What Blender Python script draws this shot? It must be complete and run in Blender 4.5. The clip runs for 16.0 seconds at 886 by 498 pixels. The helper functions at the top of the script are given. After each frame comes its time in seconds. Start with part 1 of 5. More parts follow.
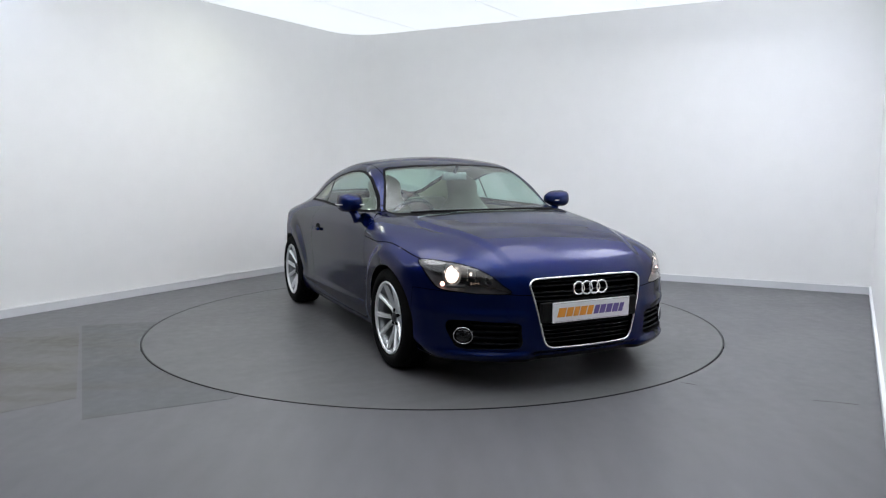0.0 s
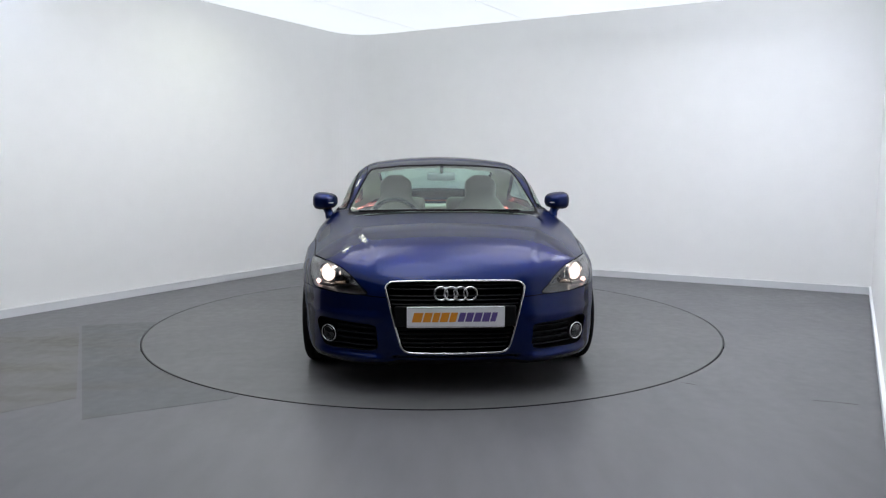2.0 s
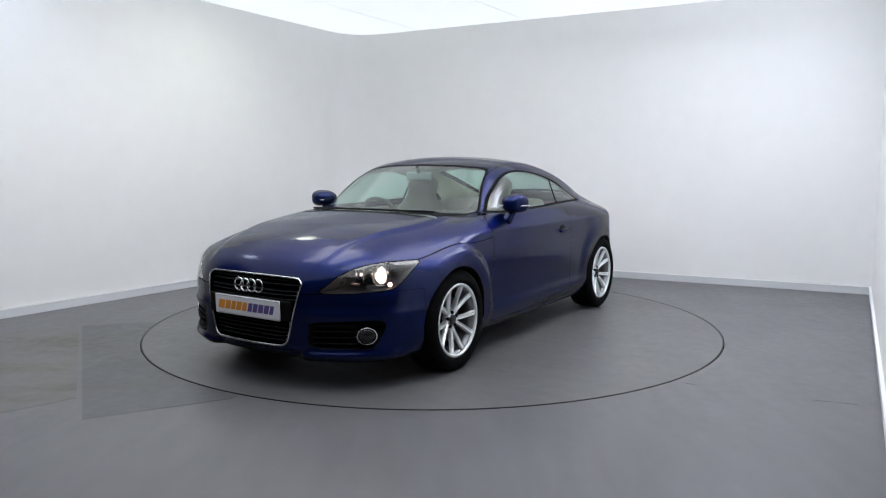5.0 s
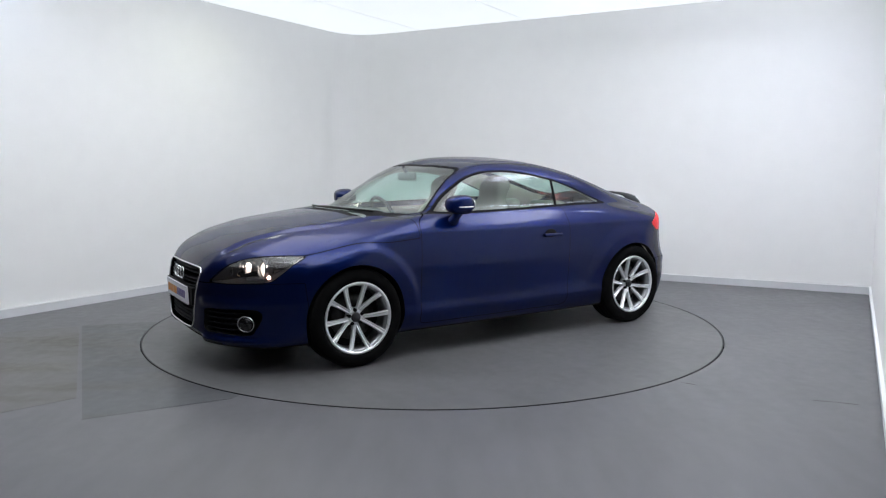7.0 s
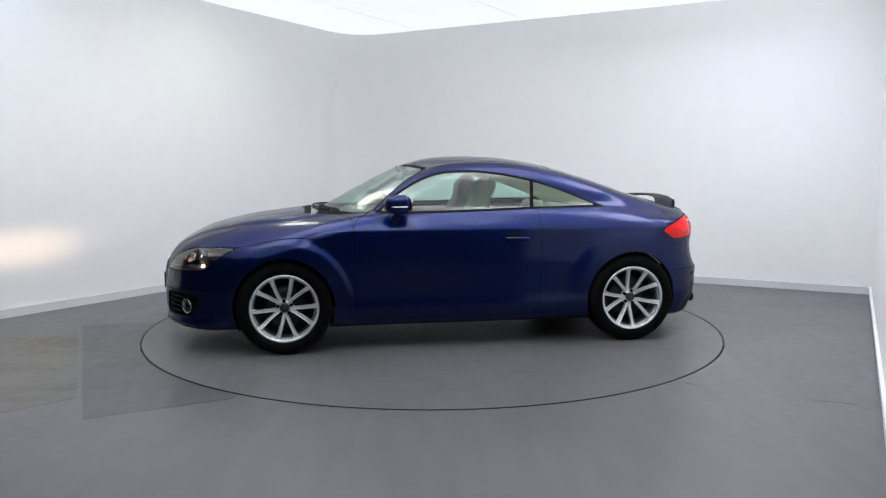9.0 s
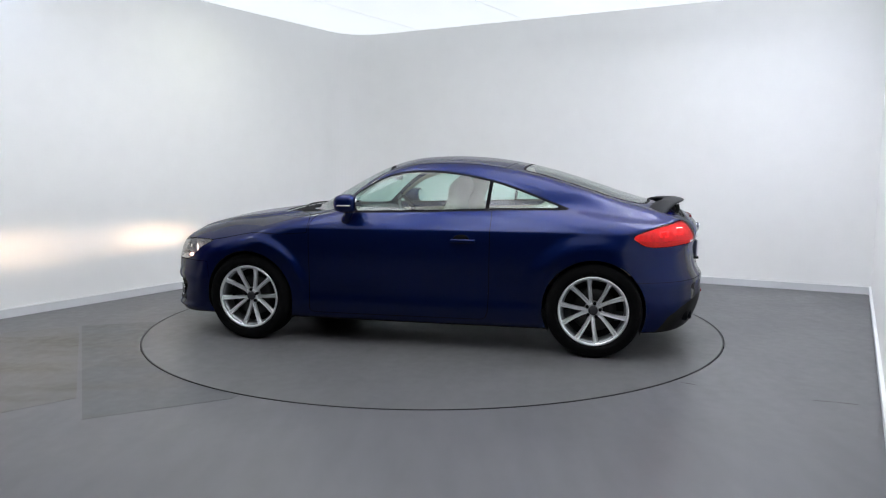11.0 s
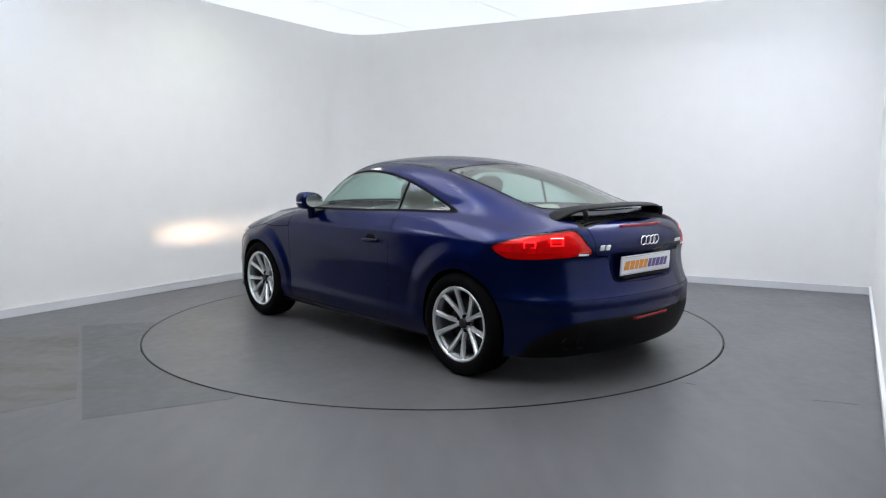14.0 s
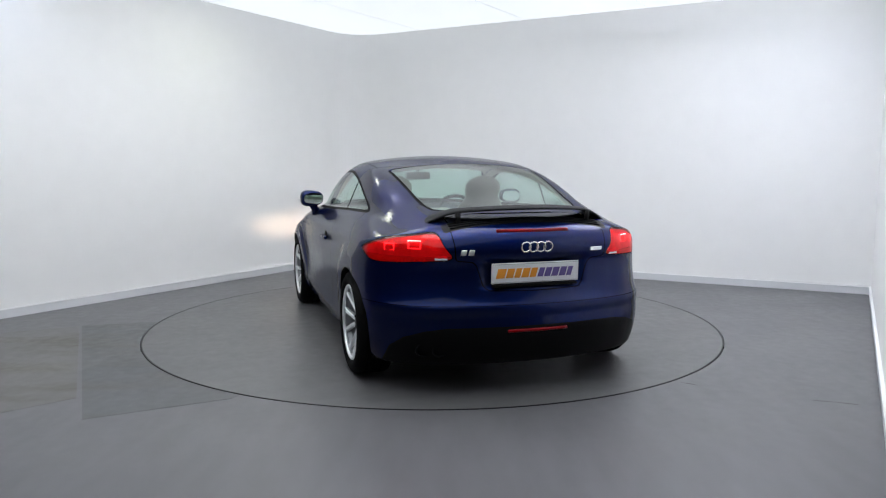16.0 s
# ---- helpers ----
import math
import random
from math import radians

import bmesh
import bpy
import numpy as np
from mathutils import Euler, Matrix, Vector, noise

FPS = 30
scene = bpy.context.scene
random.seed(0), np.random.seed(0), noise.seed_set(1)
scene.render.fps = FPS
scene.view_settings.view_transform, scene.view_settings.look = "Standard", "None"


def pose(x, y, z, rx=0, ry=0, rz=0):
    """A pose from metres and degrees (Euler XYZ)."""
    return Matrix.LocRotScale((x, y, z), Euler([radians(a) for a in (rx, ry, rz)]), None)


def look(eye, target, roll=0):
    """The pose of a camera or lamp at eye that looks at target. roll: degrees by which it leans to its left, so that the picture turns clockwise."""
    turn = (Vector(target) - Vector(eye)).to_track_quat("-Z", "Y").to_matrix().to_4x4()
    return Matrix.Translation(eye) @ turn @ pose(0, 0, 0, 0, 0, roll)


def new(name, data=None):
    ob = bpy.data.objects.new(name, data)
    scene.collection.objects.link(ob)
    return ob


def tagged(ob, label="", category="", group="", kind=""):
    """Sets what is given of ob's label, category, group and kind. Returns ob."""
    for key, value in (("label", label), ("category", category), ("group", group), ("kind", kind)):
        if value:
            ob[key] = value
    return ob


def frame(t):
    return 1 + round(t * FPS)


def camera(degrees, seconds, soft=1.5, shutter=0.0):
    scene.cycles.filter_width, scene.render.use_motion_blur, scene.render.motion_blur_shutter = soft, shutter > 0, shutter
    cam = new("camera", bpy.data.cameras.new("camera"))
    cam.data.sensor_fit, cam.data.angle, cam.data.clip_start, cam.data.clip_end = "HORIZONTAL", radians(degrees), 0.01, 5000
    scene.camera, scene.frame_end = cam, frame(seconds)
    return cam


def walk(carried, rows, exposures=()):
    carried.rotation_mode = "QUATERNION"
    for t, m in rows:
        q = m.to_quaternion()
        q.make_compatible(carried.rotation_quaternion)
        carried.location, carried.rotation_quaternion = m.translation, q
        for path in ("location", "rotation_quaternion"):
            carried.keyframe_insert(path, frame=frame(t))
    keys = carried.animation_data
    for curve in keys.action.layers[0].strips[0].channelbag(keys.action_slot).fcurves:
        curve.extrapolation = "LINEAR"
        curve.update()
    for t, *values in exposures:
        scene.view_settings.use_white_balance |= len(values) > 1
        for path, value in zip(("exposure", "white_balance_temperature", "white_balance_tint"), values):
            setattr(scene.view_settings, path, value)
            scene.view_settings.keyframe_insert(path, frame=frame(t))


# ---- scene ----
cam = camera(63.30, 16.0, soft=1.2)
EYE = Vector((0.0, -5.852, 1.245))
AIM = EYE + Vector((0.01303, 0.99370, -0.11127))
walk(cam, [(0.0, look(EYE, AIM)), (16.0, look(EYE, AIM))], exposures=[(0.0, 0.28), (16.0, 0.28)])

# heading of the car on the turntable, seconds and degrees
TURN = [(0.0, -65.23), (0.5, -70.15), (1.0, -76.19), (1.5, -81.87), (2.0, -88.04), (2.5, -93.7), (3.0, -99.87), (3.5, -105.48), (4.0, -111.5), (6.5, -141.47), (7.0, -147.52), (7.5, -153.21), (8.0, -159.24), (8.5, -164.83), (9.0, -170.87), (11.5, -199.57), (12.0, -205.47), (12.5, -211.12), (13.0, -217.05), (13.5, -222.83), (14.0, -228.79), (14.5, -234.35), (15.0, -240.48), (15.5, -246.13), (16.0, -252.35)]
CAR_OFF = (-0.073, 0.050)
TABLE_R = 2.246

# ---- world and light ----
world = bpy.data.worlds.new("world")
world.use_nodes = True
world.node_tree.nodes["Background"].inputs[0].default_value = (0.8, 0.85, 0.95, 1)
world.node_tree.nodes["Background"].inputs[1].default_value = 0.05
scene.world = world

ROOM_H = 2.99


# ---- materials ----
def mat(name, base=(0.5, 0.5, 0.5), rough=0.5, metal=0.0, coat=0.0, coat_rough=0.03, spec=0.5,
        var=0.0, scale=20.0, scale2=2.0, bump=0.0, bump_scale=200.0, rough_var=0.0, transmission=0.0, ior=1.45):
    m = bpy.data.materials.new(name)
    m.use_nodes = True
    nt = m.node_tree
    b = nt.nodes["Principled BSDF"]
    b.inputs["Base Color"].default_value = (*base, 1)
    b.inputs["Roughness"].default_value = rough
    b.inputs["Metallic"].default_value = metal
    b.inputs["Coat Weight"].default_value = coat
    b.inputs["Coat Roughness"].default_value = coat_rough
    b.inputs["Specular IOR Level"].default_value = spec
    b.inputs["Transmission Weight"].default_value = transmission
    b.inputs["IOR"].default_value = ior
    tc = nt.nodes.new("ShaderNodeTexCoord")
    if var > 0 or rough_var > 0:
        n1 = nt.nodes.new("ShaderNodeTexNoise")
        n1.inputs["Scale"].default_value = scale
        n1.inputs["Detail"].default_value = 6
        n2 = nt.nodes.new("ShaderNodeTexNoise")
        n2.inputs["Scale"].default_value = scale2
        n2.inputs["Detail"].default_value = 4
        for n in (n1, n2):
            nt.links.new(tc.outputs["Object"], n.inputs["Vector"])
        add = nt.nodes.new("ShaderNodeMath")
        add.operation = "ADD"
        nt.links.new(n1.outputs["Fac"], add.inputs[0])
        nt.links.new(n2.outputs["Fac"], add.inputs[1])
        if var > 0:
            mr = nt.nodes.new("ShaderNodeMapRange")
            mr.inputs["From Min"].default_value = 0.6
            mr.inputs["From Max"].default_value = 1.4
            mr.inputs["To Min"].default_value = 1 - var
            mr.inputs["To Max"].default_value = 1 + var
            nt.links.new(add.outputs[0], mr.inputs["Value"])
            mul = nt.nodes.new("ShaderNodeVectorMath")
            mul.operation = "SCALE"
            mul.inputs[0].default_value = base
            nt.links.new(mr.outputs[0], mul.inputs["Scale"])
            nt.links.new(mul.outputs[0], b.inputs["Base Color"])
        if rough_var > 0:
            rr = nt.nodes.new("ShaderNodeMapRange")
            rr.inputs["From Min"].default_value = 0.6
            rr.inputs["From Max"].default_value = 1.4
            rr.inputs["To Min"].default_value = max(rough - rough_var, 0.02)
            rr.inputs["To Max"].default_value = min(rough + rough_var, 1)
            nt.links.new(add.outputs[0], rr.inputs["Value"])
            nt.links.new(rr.outputs[0], b.inputs["Roughness"])
    if bump > 0:
        nb = nt.nodes.new("ShaderNodeTexNoise")
        nb.inputs["Scale"].default_value = bump_scale
        nb.inputs["Detail"].default_value = 4
        nt.links.new(tc.outputs["Object"], nb.inputs["Vector"])
        bp = nt.nodes.new("ShaderNodeBump")
        bp.inputs["Strength"].default_value = bump
        bp.inputs["Distance"].default_value = 0.002
        nt.links.new(nb.outputs["Fac"], bp.inputs["Height"])
        nt.links.new(bp.outputs[0], b.inputs["Normal"])
    return m


def glow(name, color, strength):
    m = bpy.data.materials.new(name)
    m.use_nodes = True
    b = m.node_tree.nodes["Principled BSDF"]
    b.inputs["Base Color"].default_value = (*color, 1)
    b.inputs["Emission Color"].default_value = (*color, 1)
    b.inputs["Emission Strength"].default_value = strength
    return m


M_WALL = mat("wall_paint", (0.83, 0.83, 0.82), 0.55, var=0.02, scale=6, scale2=0.7, bump=0.15, bump_scale=350)
M_CEIL = mat("ceiling_white_fill_glow", (0.84, 0.84, 0.83), 0.7, var=0.015, scale=8, scale2=0.8)
# the ceiling's emission is added fill light for itself and the walls
cb = M_CEIL.node_tree.nodes["Principled BSDF"]
cb.inputs["Emission Color"].default_value = (0.872, 0.938, 1.0, 1)
cb.inputs["Emission Strength"].default_value = 0.60
M_TRIM = mat("baseboard_grey_white_paint", (0.66, 0.67, 0.69), 0.40, var=0.03, scale=9)
M_CAP = mat("baseboard_cap_white", (0.90, 0.90, 0.90), 0.30)
M_DARK = mat("black_gap", (0.0012, 0.0012, 0.0014), 1.0, spec=0.0)


def floor_material(name, base, smear=0.0):
    m = mat(name, base, 0.38, var=0.15, scale=14, scale2=1.3, bump=0.12, bump_scale=260, rough_var=0.09)
    nt = m.node_tree
    b = nt.nodes["Principled BSDF"]
    # fine brushed streaks of a cleaned vinyl sheet
    tc = next(n for n in nt.nodes if n.type == "TEX_COORD")
    mp = nt.nodes.new("ShaderNodeMapping")
    mp.inputs["Rotation"].default_value = (0, 0, radians(-28))
    mp.inputs["Scale"].default_value = (9, 2.2, 1)
    nt.links.new(tc.outputs["Object"], mp.inputs["Vector"])
    st = nt.nodes.new("ShaderNodeTexNoise")
    st.inputs["Scale"].default_value = 1.0
    st.inputs["Detail"].default_value = 5
    nt.links.new(mp.outputs[0], st.inputs["Vector"])
    mr = nt.nodes.new("ShaderNodeMapRange")
    mr.inputs["From Min"].default_value, mr.inputs["From Max"].default_value = 0.35, 0.65
    mr.inputs["To Min"].default_value, mr.inputs["To Max"].default_value = 0.94, 1.06
    nt.links.new(st.outputs["Fac"], mr.inputs["Value"])
    old = b.inputs["Base Color"].links[0].from_socket
    sc = nt.nodes.new("ShaderNodeVectorMath")
    sc.operation = "SCALE"
    nt.links.new(old, sc.inputs[0])
    nt.links.new(mr.outputs[0], sc.inputs["Scale"])
    nt.links.new(sc.outputs[0], b.inputs["Base Color"])
    if smear > 0:
        # long brownish smears of rubber and dirt along the sheet
        ms = nt.nodes.new("ShaderNodeMapping")
        ms.inputs["Rotation"].default_value = (0, 0, radians(-8))
        ms.inputs["Scale"].default_value = (0.55, 2.6, 1)
        nt.links.new(tc.outputs["Object"], ms.inputs["Vector"])
        sm = nt.nodes.new("ShaderNodeTexNoise")
        sm.inputs["Scale"].default_value = 1.6
        sm.inputs["Detail"].default_value = 5
        nt.links.new(ms.outputs[0], sm.inputs["Vector"])
        sr = nt.nodes.new("ShaderNodeMapRange")
        sr.inputs["From Min"].default_value, sr.inputs["From Max"].default_value = 0.46, 0.66
        sr.inputs["To Min"].default_value, sr.inputs["To Max"].default_value = 0.0, smear
        nt.links.new(sm.outputs["Fac"], sr.inputs["Value"])
        mx = nt.nodes.new("ShaderNodeMix")
        mx.data_type = "RGBA"
        mx.inputs[7].default_value = (0.070, 0.060, 0.047, 1)
        nt.links.new(sr.outputs[0], mx.inputs[0])
        nt.links.new(sc.outputs[0], mx.inputs[6])
        nt.links.new(mx.outputs[2], b.inputs["Base Color"])
    return m


M_FLOOR = floor_material("grey_vinyl_floor", (0.109, 0.108, 0.116))
M_TABLE = floor_material("grey_vinyl_turntable", (0.105, 0.104, 0.108))


# ---- mesh helpers ----
def part(name, bm, material, parent=None, label="", smooth=False):
    me = bpy.data.meshes.new(name)
    bm.to_mesh(me)
    bm.free()
    me.materials.append(material)
    if smooth:
        me.polygons.foreach_set("use_smooth", [True] * len(me.polygons))
    ob = new(name, me)
    if parent is not None:
        ob.parent = parent
    if label:
        ob["label"] = label
    return ob


def prism(bm, pts, z0, z1):
    lo = [bm.verts.new((x, y, z0)) for x, y in pts]
    hi = [bm.verts.new((x, y, z1)) for x, y in pts]
    n = len(pts)
    for i in range(n):
        bm.faces.new((lo[i], lo[(i + 1) % n], hi[(i + 1) % n], hi[i]))
    bm.faces.new(lo[::-1])
    bm.faces.new(hi)
    return bm


def box(bm, x0, x1, y0, y1, z0, z1):
    return prism(bm, [(x0, y0), (x1, y0), (x1, y1), (x0, y1)], z0, z1)


# ---- the room: four walls, one rounded corner ----
V2 = lambda x, y: Vector((x, y))


def meet(p, d, q, e):
    det = d.x * -e.y + e.x * d.y
    r = q - p
    s = (r.x * -e.y + e.x * r.y) / det
    return p + d * s


BR = V2(4.345, 1.14)
L_P, L_D = V2(-3.615, 0.085), V2(0.545, 0.838).normalized()
B_P, B_D = V2(2.09, 2.33), (BR - V2(2.09, 2.33)).normalized()
R_D = V2(2.02 - 4.345, -2.82 - 1.14).normalized()
FR = BR + R_D * 8.9
FL = meet(FR, V2(R_D.y, -R_D.x), L_P, L_D)
BL = meet(L_P, L_D, B_P, B_D)
t_len = 0.52
c0, c2 = BL - L_D * t_len, BL + B_D * t_len
corner = []
for i in range(17):
    s = i / 16
    corner.append(c0 * (1 - s) ** 2 + BL * 2 * s * (1 - s) + c2 * s * s)


def wall(name, line, thick, z0, z1, material, label, flip=1):
    """A run of wall along a line of plan points; thickness goes outwards."""
    bm = bmesh.new()
    outer = []
    n = len(line)
    for i in range(n):
        a, b = line[max(i - 1, 0)], line[min(i + 1, n - 1)]
        d = (b - a).normalized()
        outer.append(line[i] + V2(-d.y, d.x) * thick * flip)
    rows = [[bm.verts.new((p.x, p.y, z)) for p in line] for z in (z0, z1)]
    rows_o = [[bm.verts.new((p.x, p.y, z)) for p in outer] for z in (z0, z1)]
    for i in range(n - 1):
        bm.faces.new((rows[0][i], rows[0][i + 1], rows[1][i + 1], rows[1][i]))
        bm.faces.new((rows_o[0][i + 1], rows_o[0][i], rows_o[1][i], rows_o[1][i + 1]))
        bm.faces.new((rows[1][i], rows[1][i + 1], rows_o[1][i + 1], rows_o[1][i]))
        bm.faces.new((rows[0][i + 1], rows[0][i], rows_o[0][i], rows_o[0][i + 1]))
    for k in (0, n - 1):
        bm.faces.new((rows[0][k], rows[1][k], rows_o[1][k], rows_o[0][k]))
    bmesh.ops.recalc_face_normals(bm, faces=bm.faces)
    ob = part(name, bm, material)
    return tagged(ob, label, "wall" if "wall" in name else "baseboard", kind="structure")


mid = len(corner) // 2
LEFT_CUT = L_P - L_D * 0.75
LEFT_LINE = [LEFT_CUT] + corner[:mid + 1]
BACK_LINE = corner[mid:] + [BR]
wall("wall_west", LEFT_LINE, 0.12, 0, ROOM_H, M_WALL, "plain white painted studio wall running into a rounded corner")
wall("wall_north", BACK_LINE, 0.12, 0, ROOM_H, M_WALL, "plain white painted studio wall with a rounded corner")
# unseen walls round the camera, made dark to keep the car's reflections dark
M_UNSEEN_DARK = mat("unseen_wall_dark", (0.05, 0.05, 0.055), 0.9, var=0.1, scale=12)
wall("wall_west_unseen", [FL, LEFT_CUT], 0.12, 0, ROOM_H, M_UNSEEN_DARK, "unseen dark wall added to darken the car's reflections")
EAST_CUT = BR + R_D * 5.0
wall("wall_east", [BR, EAST_CUT], 0.12, 0, ROOM_H, M_WALL, "plain white painted side wall of the studio")
wall("wall_east_unseen", [EAST_CUT, FR], 0.12, 0, ROOM_H, M_UNSEEN_DARK, "unseen dark side wall added to darken the car's reflections")
wall("wall_south_unseen", [FR, FL], 0.12, 0, ROOM_H, M_UNSEEN_DARK, "unseen dark end wall added to darken the car's reflections")


def inset(line, d):
    out = []
    n = len(line)
    for i in range(n):
        a, b = line[max(i - 1, 0)], line[min(i + 1, n - 1)]
        e = (b - a).normalized()
        out.append(line[i] - V2(-e.y, e.x) * d)
    return out


def baseboard(name, line):
    bm_line = inset(line, 0.018)
    wall(name.replace("baseboard", "trim"), inset(line, 0.022), 0.020, 0.072, 0.081, M_CAP, "bright white cap along the top of the baseboard")
    return wall(name, bm_line, 0.016, 0.0, 0.0715, M_TRIM, "low pale grey painted baseboard at the foot of the wall")


baseboard("baseboard_west", LEFT_LINE)
baseboard("baseboard_north", BACK_LINE)
baseboard("baseboard_east", [BR, EAST_CUT])

# floor with the round opening of the turntable
GAP = 0.009
bm = bmesh.new()
N = 256
ring_in = [bm.verts.new((TABLE_R * math.cos(2 * math.pi * i / N), TABLE_R * math.sin(2 * math.pi * i / N), 0)) for i in range(N)]
ring_lo = [bm.verts.new((v.co.x, v.co.y, -0.05)) for v in ring_in]
ring_out = [bm.verts.new((9 * math.cos(2 * math.pi * i / N), 9 * math.sin(2 * math.pi * i / N), 0)) for i in range(N)]
for i in range(N):
    j = (i + 1) % N
    bm.faces.new((ring_in[i], ring_out[i], ring_out[j], ring_in[j]))
    bm.faces.new((ring_lo[i], ring_in[i], ring_in[j], ring_lo[j]))
floor = tagged(part("floor", bm, M_FLOOR), "grey vinyl studio floor with scuffs and darker patches", "floor", kind="structure")
bm = bmesh.new()
bmesh.ops.create_circle(bm, cap_ends=True, segments=64, radius=TABLE_R + 0.2)
bmesh.ops.translate(bm, verts=bm.verts, vec=(0, 0, -0.06))
tagged(part("turntable_pit", bm, M_DARK), "dark pit below the turntable edge", "pit", kind="structure")

bm = bmesh.new()
ro = TABLE_R - GAP
prism(bm, [(ro * math.cos(2 * math.pi * i / N), ro * math.sin(2 * math.pi * i / N)) for i in range(N)], -0.04, 0.0)
turntable = tagged(part("turntable", bm, M_TABLE), "round grey vinyl turntable set flush in the floor", "turntable")
bm = bmesh.new()
ri0, ri1 = ro - 0.006, ro + 0.001
va = [[bm.verts.new((r * math.cos(2 * math.pi * i / N), r * math.sin(2 * math.pi * i / N), z)) for i in range(N)] for r, z in ((ri0, 0.0002), (ri0, 0.0016), (ri1, 0.0016), (ri1, -0.03))]
for a, b in zip(va, va[1:]):
    for i in range(N):
        bm.faces.new((a[i], a[(i + 1) % N], b[(i + 1) % N], b[i]))
bmesh.ops.recalc_face_normals(bm, faces=bm.faces)
M_EDGE = mat("dark_metal_edge", (0.02, 0.02, 0.021), 0.5, metal=0.4)
part("edge_trim", bm, M_EDGE, turntable, "thin dark metal edge")

# ceiling of large panels with fine joints
bm = bmesh.new()
plan = [FR, FL] + corner + [BR]
prism(bm, [(p.x, p.y) for p in plan], ROOM_H, ROOM_H + 0.06)
bmesh.ops.recalc_face_normals(bm, faces=bm.faces)
tagged(part("ceiling", bm, M_CEIL), "white panelled studio ceiling with fine joints and an added fill glow", "ceiling", kind="structure")

# suspended light boxes, unseen, added as fill; the big ones shine up and down
M_PANEL = glow("light_panel_glow", (0.93, 0.95, 1.0), 3.4)
M_UP = glow("uplight_glow", (0.93, 0.95, 1.0), 8.0)
M_UP_COOL = glow("uplight_glow_cool", (0.84, 0.88, 1.0), 15.0)
M_WASH = glow("wall_wash_glow_cool", (0.72, 0.80, 1.0), 7.5)
M_PANEL_COOL = glow("light_panel_glow_cool", (0.84, 0.87, 1.0), 8.0)
M_PANEL_WARM = glow("light_panel_glow_warm", (0.96, 1.0, 0.86), 11.0)
M_FRAME = mat("light_frame_white", (0.8, 0.8, 0.8), 0.4)
E1, E2 = -R_D, B_D  # room axes


def unseen_light_box(cx, cy, a, b, drop, material, top):
    root = tagged(new("unseen_light_box"), "unseen white rectangular light box added below the ceiling, lit", "ceiling light", "studio ceiling lights")
    ang = math.atan2(E1.y, E1.x)
    root.matrix_basis = pose(cx, cy, ROOM_H - drop, 0, 0, math.degrees(ang))
    bm = bmesh.new()
    box(bm, -a / 2, a / 2, -b / 2, b / 2, -0.02, 0.02)
    bmesh.ops.recalc_face_normals(bm, faces=bm.faces)
    part("diffuser", bm, material, root)
    bm = bmesh.new()
    box(bm, -a / 2, a / 2, -b / 2, b / 2, 0.0205, 0.024)
    bmesh.ops.recalc_face_normals(bm, faces=bm.faces)
    part("uplight", bm, top, root)
    w = 0.02
    for x0, x1, y0, y1 in ((-a / 2 - w, a / 2 + w, -b / 2 - w, -b / 2), (-a / 2 - w, a / 2 + w, b / 2, b / 2 + w), (-a / 2 - w, -a / 2, -b / 2, b / 2), (a / 2, a / 2 + w, -b / 2, b / 2)):
        bm = bmesh.new()
        box(bm, x0, x1, y0, y1, -0.024, 0.024)
        part("frame_bar", bm, M_FRAME, root)
    for x in (-a * 0.4, a * 0.4):
        bm = bmesh.new()
        bmesh.ops.create_cone(bm, segments=8, radius1=0.006, radius2=0.006, depth=drop - 0.02)
        bmesh.ops.translate(bm, verts=bm.verts, vec=(x, 0, (drop + 0.02) / 2))
        part("hanger", bm, M_FRAME, root)
    return root


# the last, warm one answers the bright glow high on the left wall
for cx, cy, a, b, drop, m, up in ((-1.3, -0.75, 1.5, 0.9, 0.30, M_PANEL, M_UP), (0.9, -0.95, 1.5, 0.9, 0.30, M_PANEL, M_UP), (-0.3, -2.5, 1.5, 0.9, 0.30, M_PANEL, M_UP),
                                  (2.35, -0.35, 1.0, 0.6, 0.30, M_PANEL_COOL, M_UP_COOL), (-3.20, -0.15, 0.42, 0.28, 0.035, M_WASH, M_FRAME), (3.25, 0.50, 0.42, 0.28, 0.035, M_WASH, M_FRAME),
                                  (-1.82, 1.38, 0.42, 0.28, 0.035, M_PANEL_WARM, M_FRAME)):
    unseen_light_box(cx, cy, a, b, drop, m, up)

# darker sheets of vinyl let into the floor beside the turntable
def floor_patch(pts, a0, a1, material, label):
    bm = bmesh.new()
    ring = [(math.cos(radians(a0 + (a1 - a0) * i / 24)) * (TABLE_R + 0.004), math.sin(radians(a0 + (a1 - a0) * i / 24)) * (TABLE_R + 0.004)) for i in range(25)] if a0 is not None else []
    prism(bm, list(pts) + ring, 0.0004, 0.0014)
    bmesh.ops.recalc_face_normals(bm, faces=bm.faces)
    return tagged(part("floor_patch", bm, material), label, "floor patch", kind="structure")


M_PATCH = floor_material("grey_vinyl_darker", (0.068, 0.071, 0.077), 0.45)
M_PATCH2 = floor_material("grey_vinyl_worn", (0.104, 0.101, 0.099), 0.85)
floor_patch([(-2.31, -0.06), (-2.80, -0.20), (-1.755, -2.36), (-1.10, -2.04)], 241.5, 182.0, M_PATCH, "darker grey vinyl sheet beside the turntable")
floor_patch([(-2.81, -0.22), (-3.25, -0.42), (-3.6, -1.3), (-2.5, -2.5), (-1.95, -2.02)], None, None, M_PATCH2, "worn brownish grey vinyl sheet with scuffs")

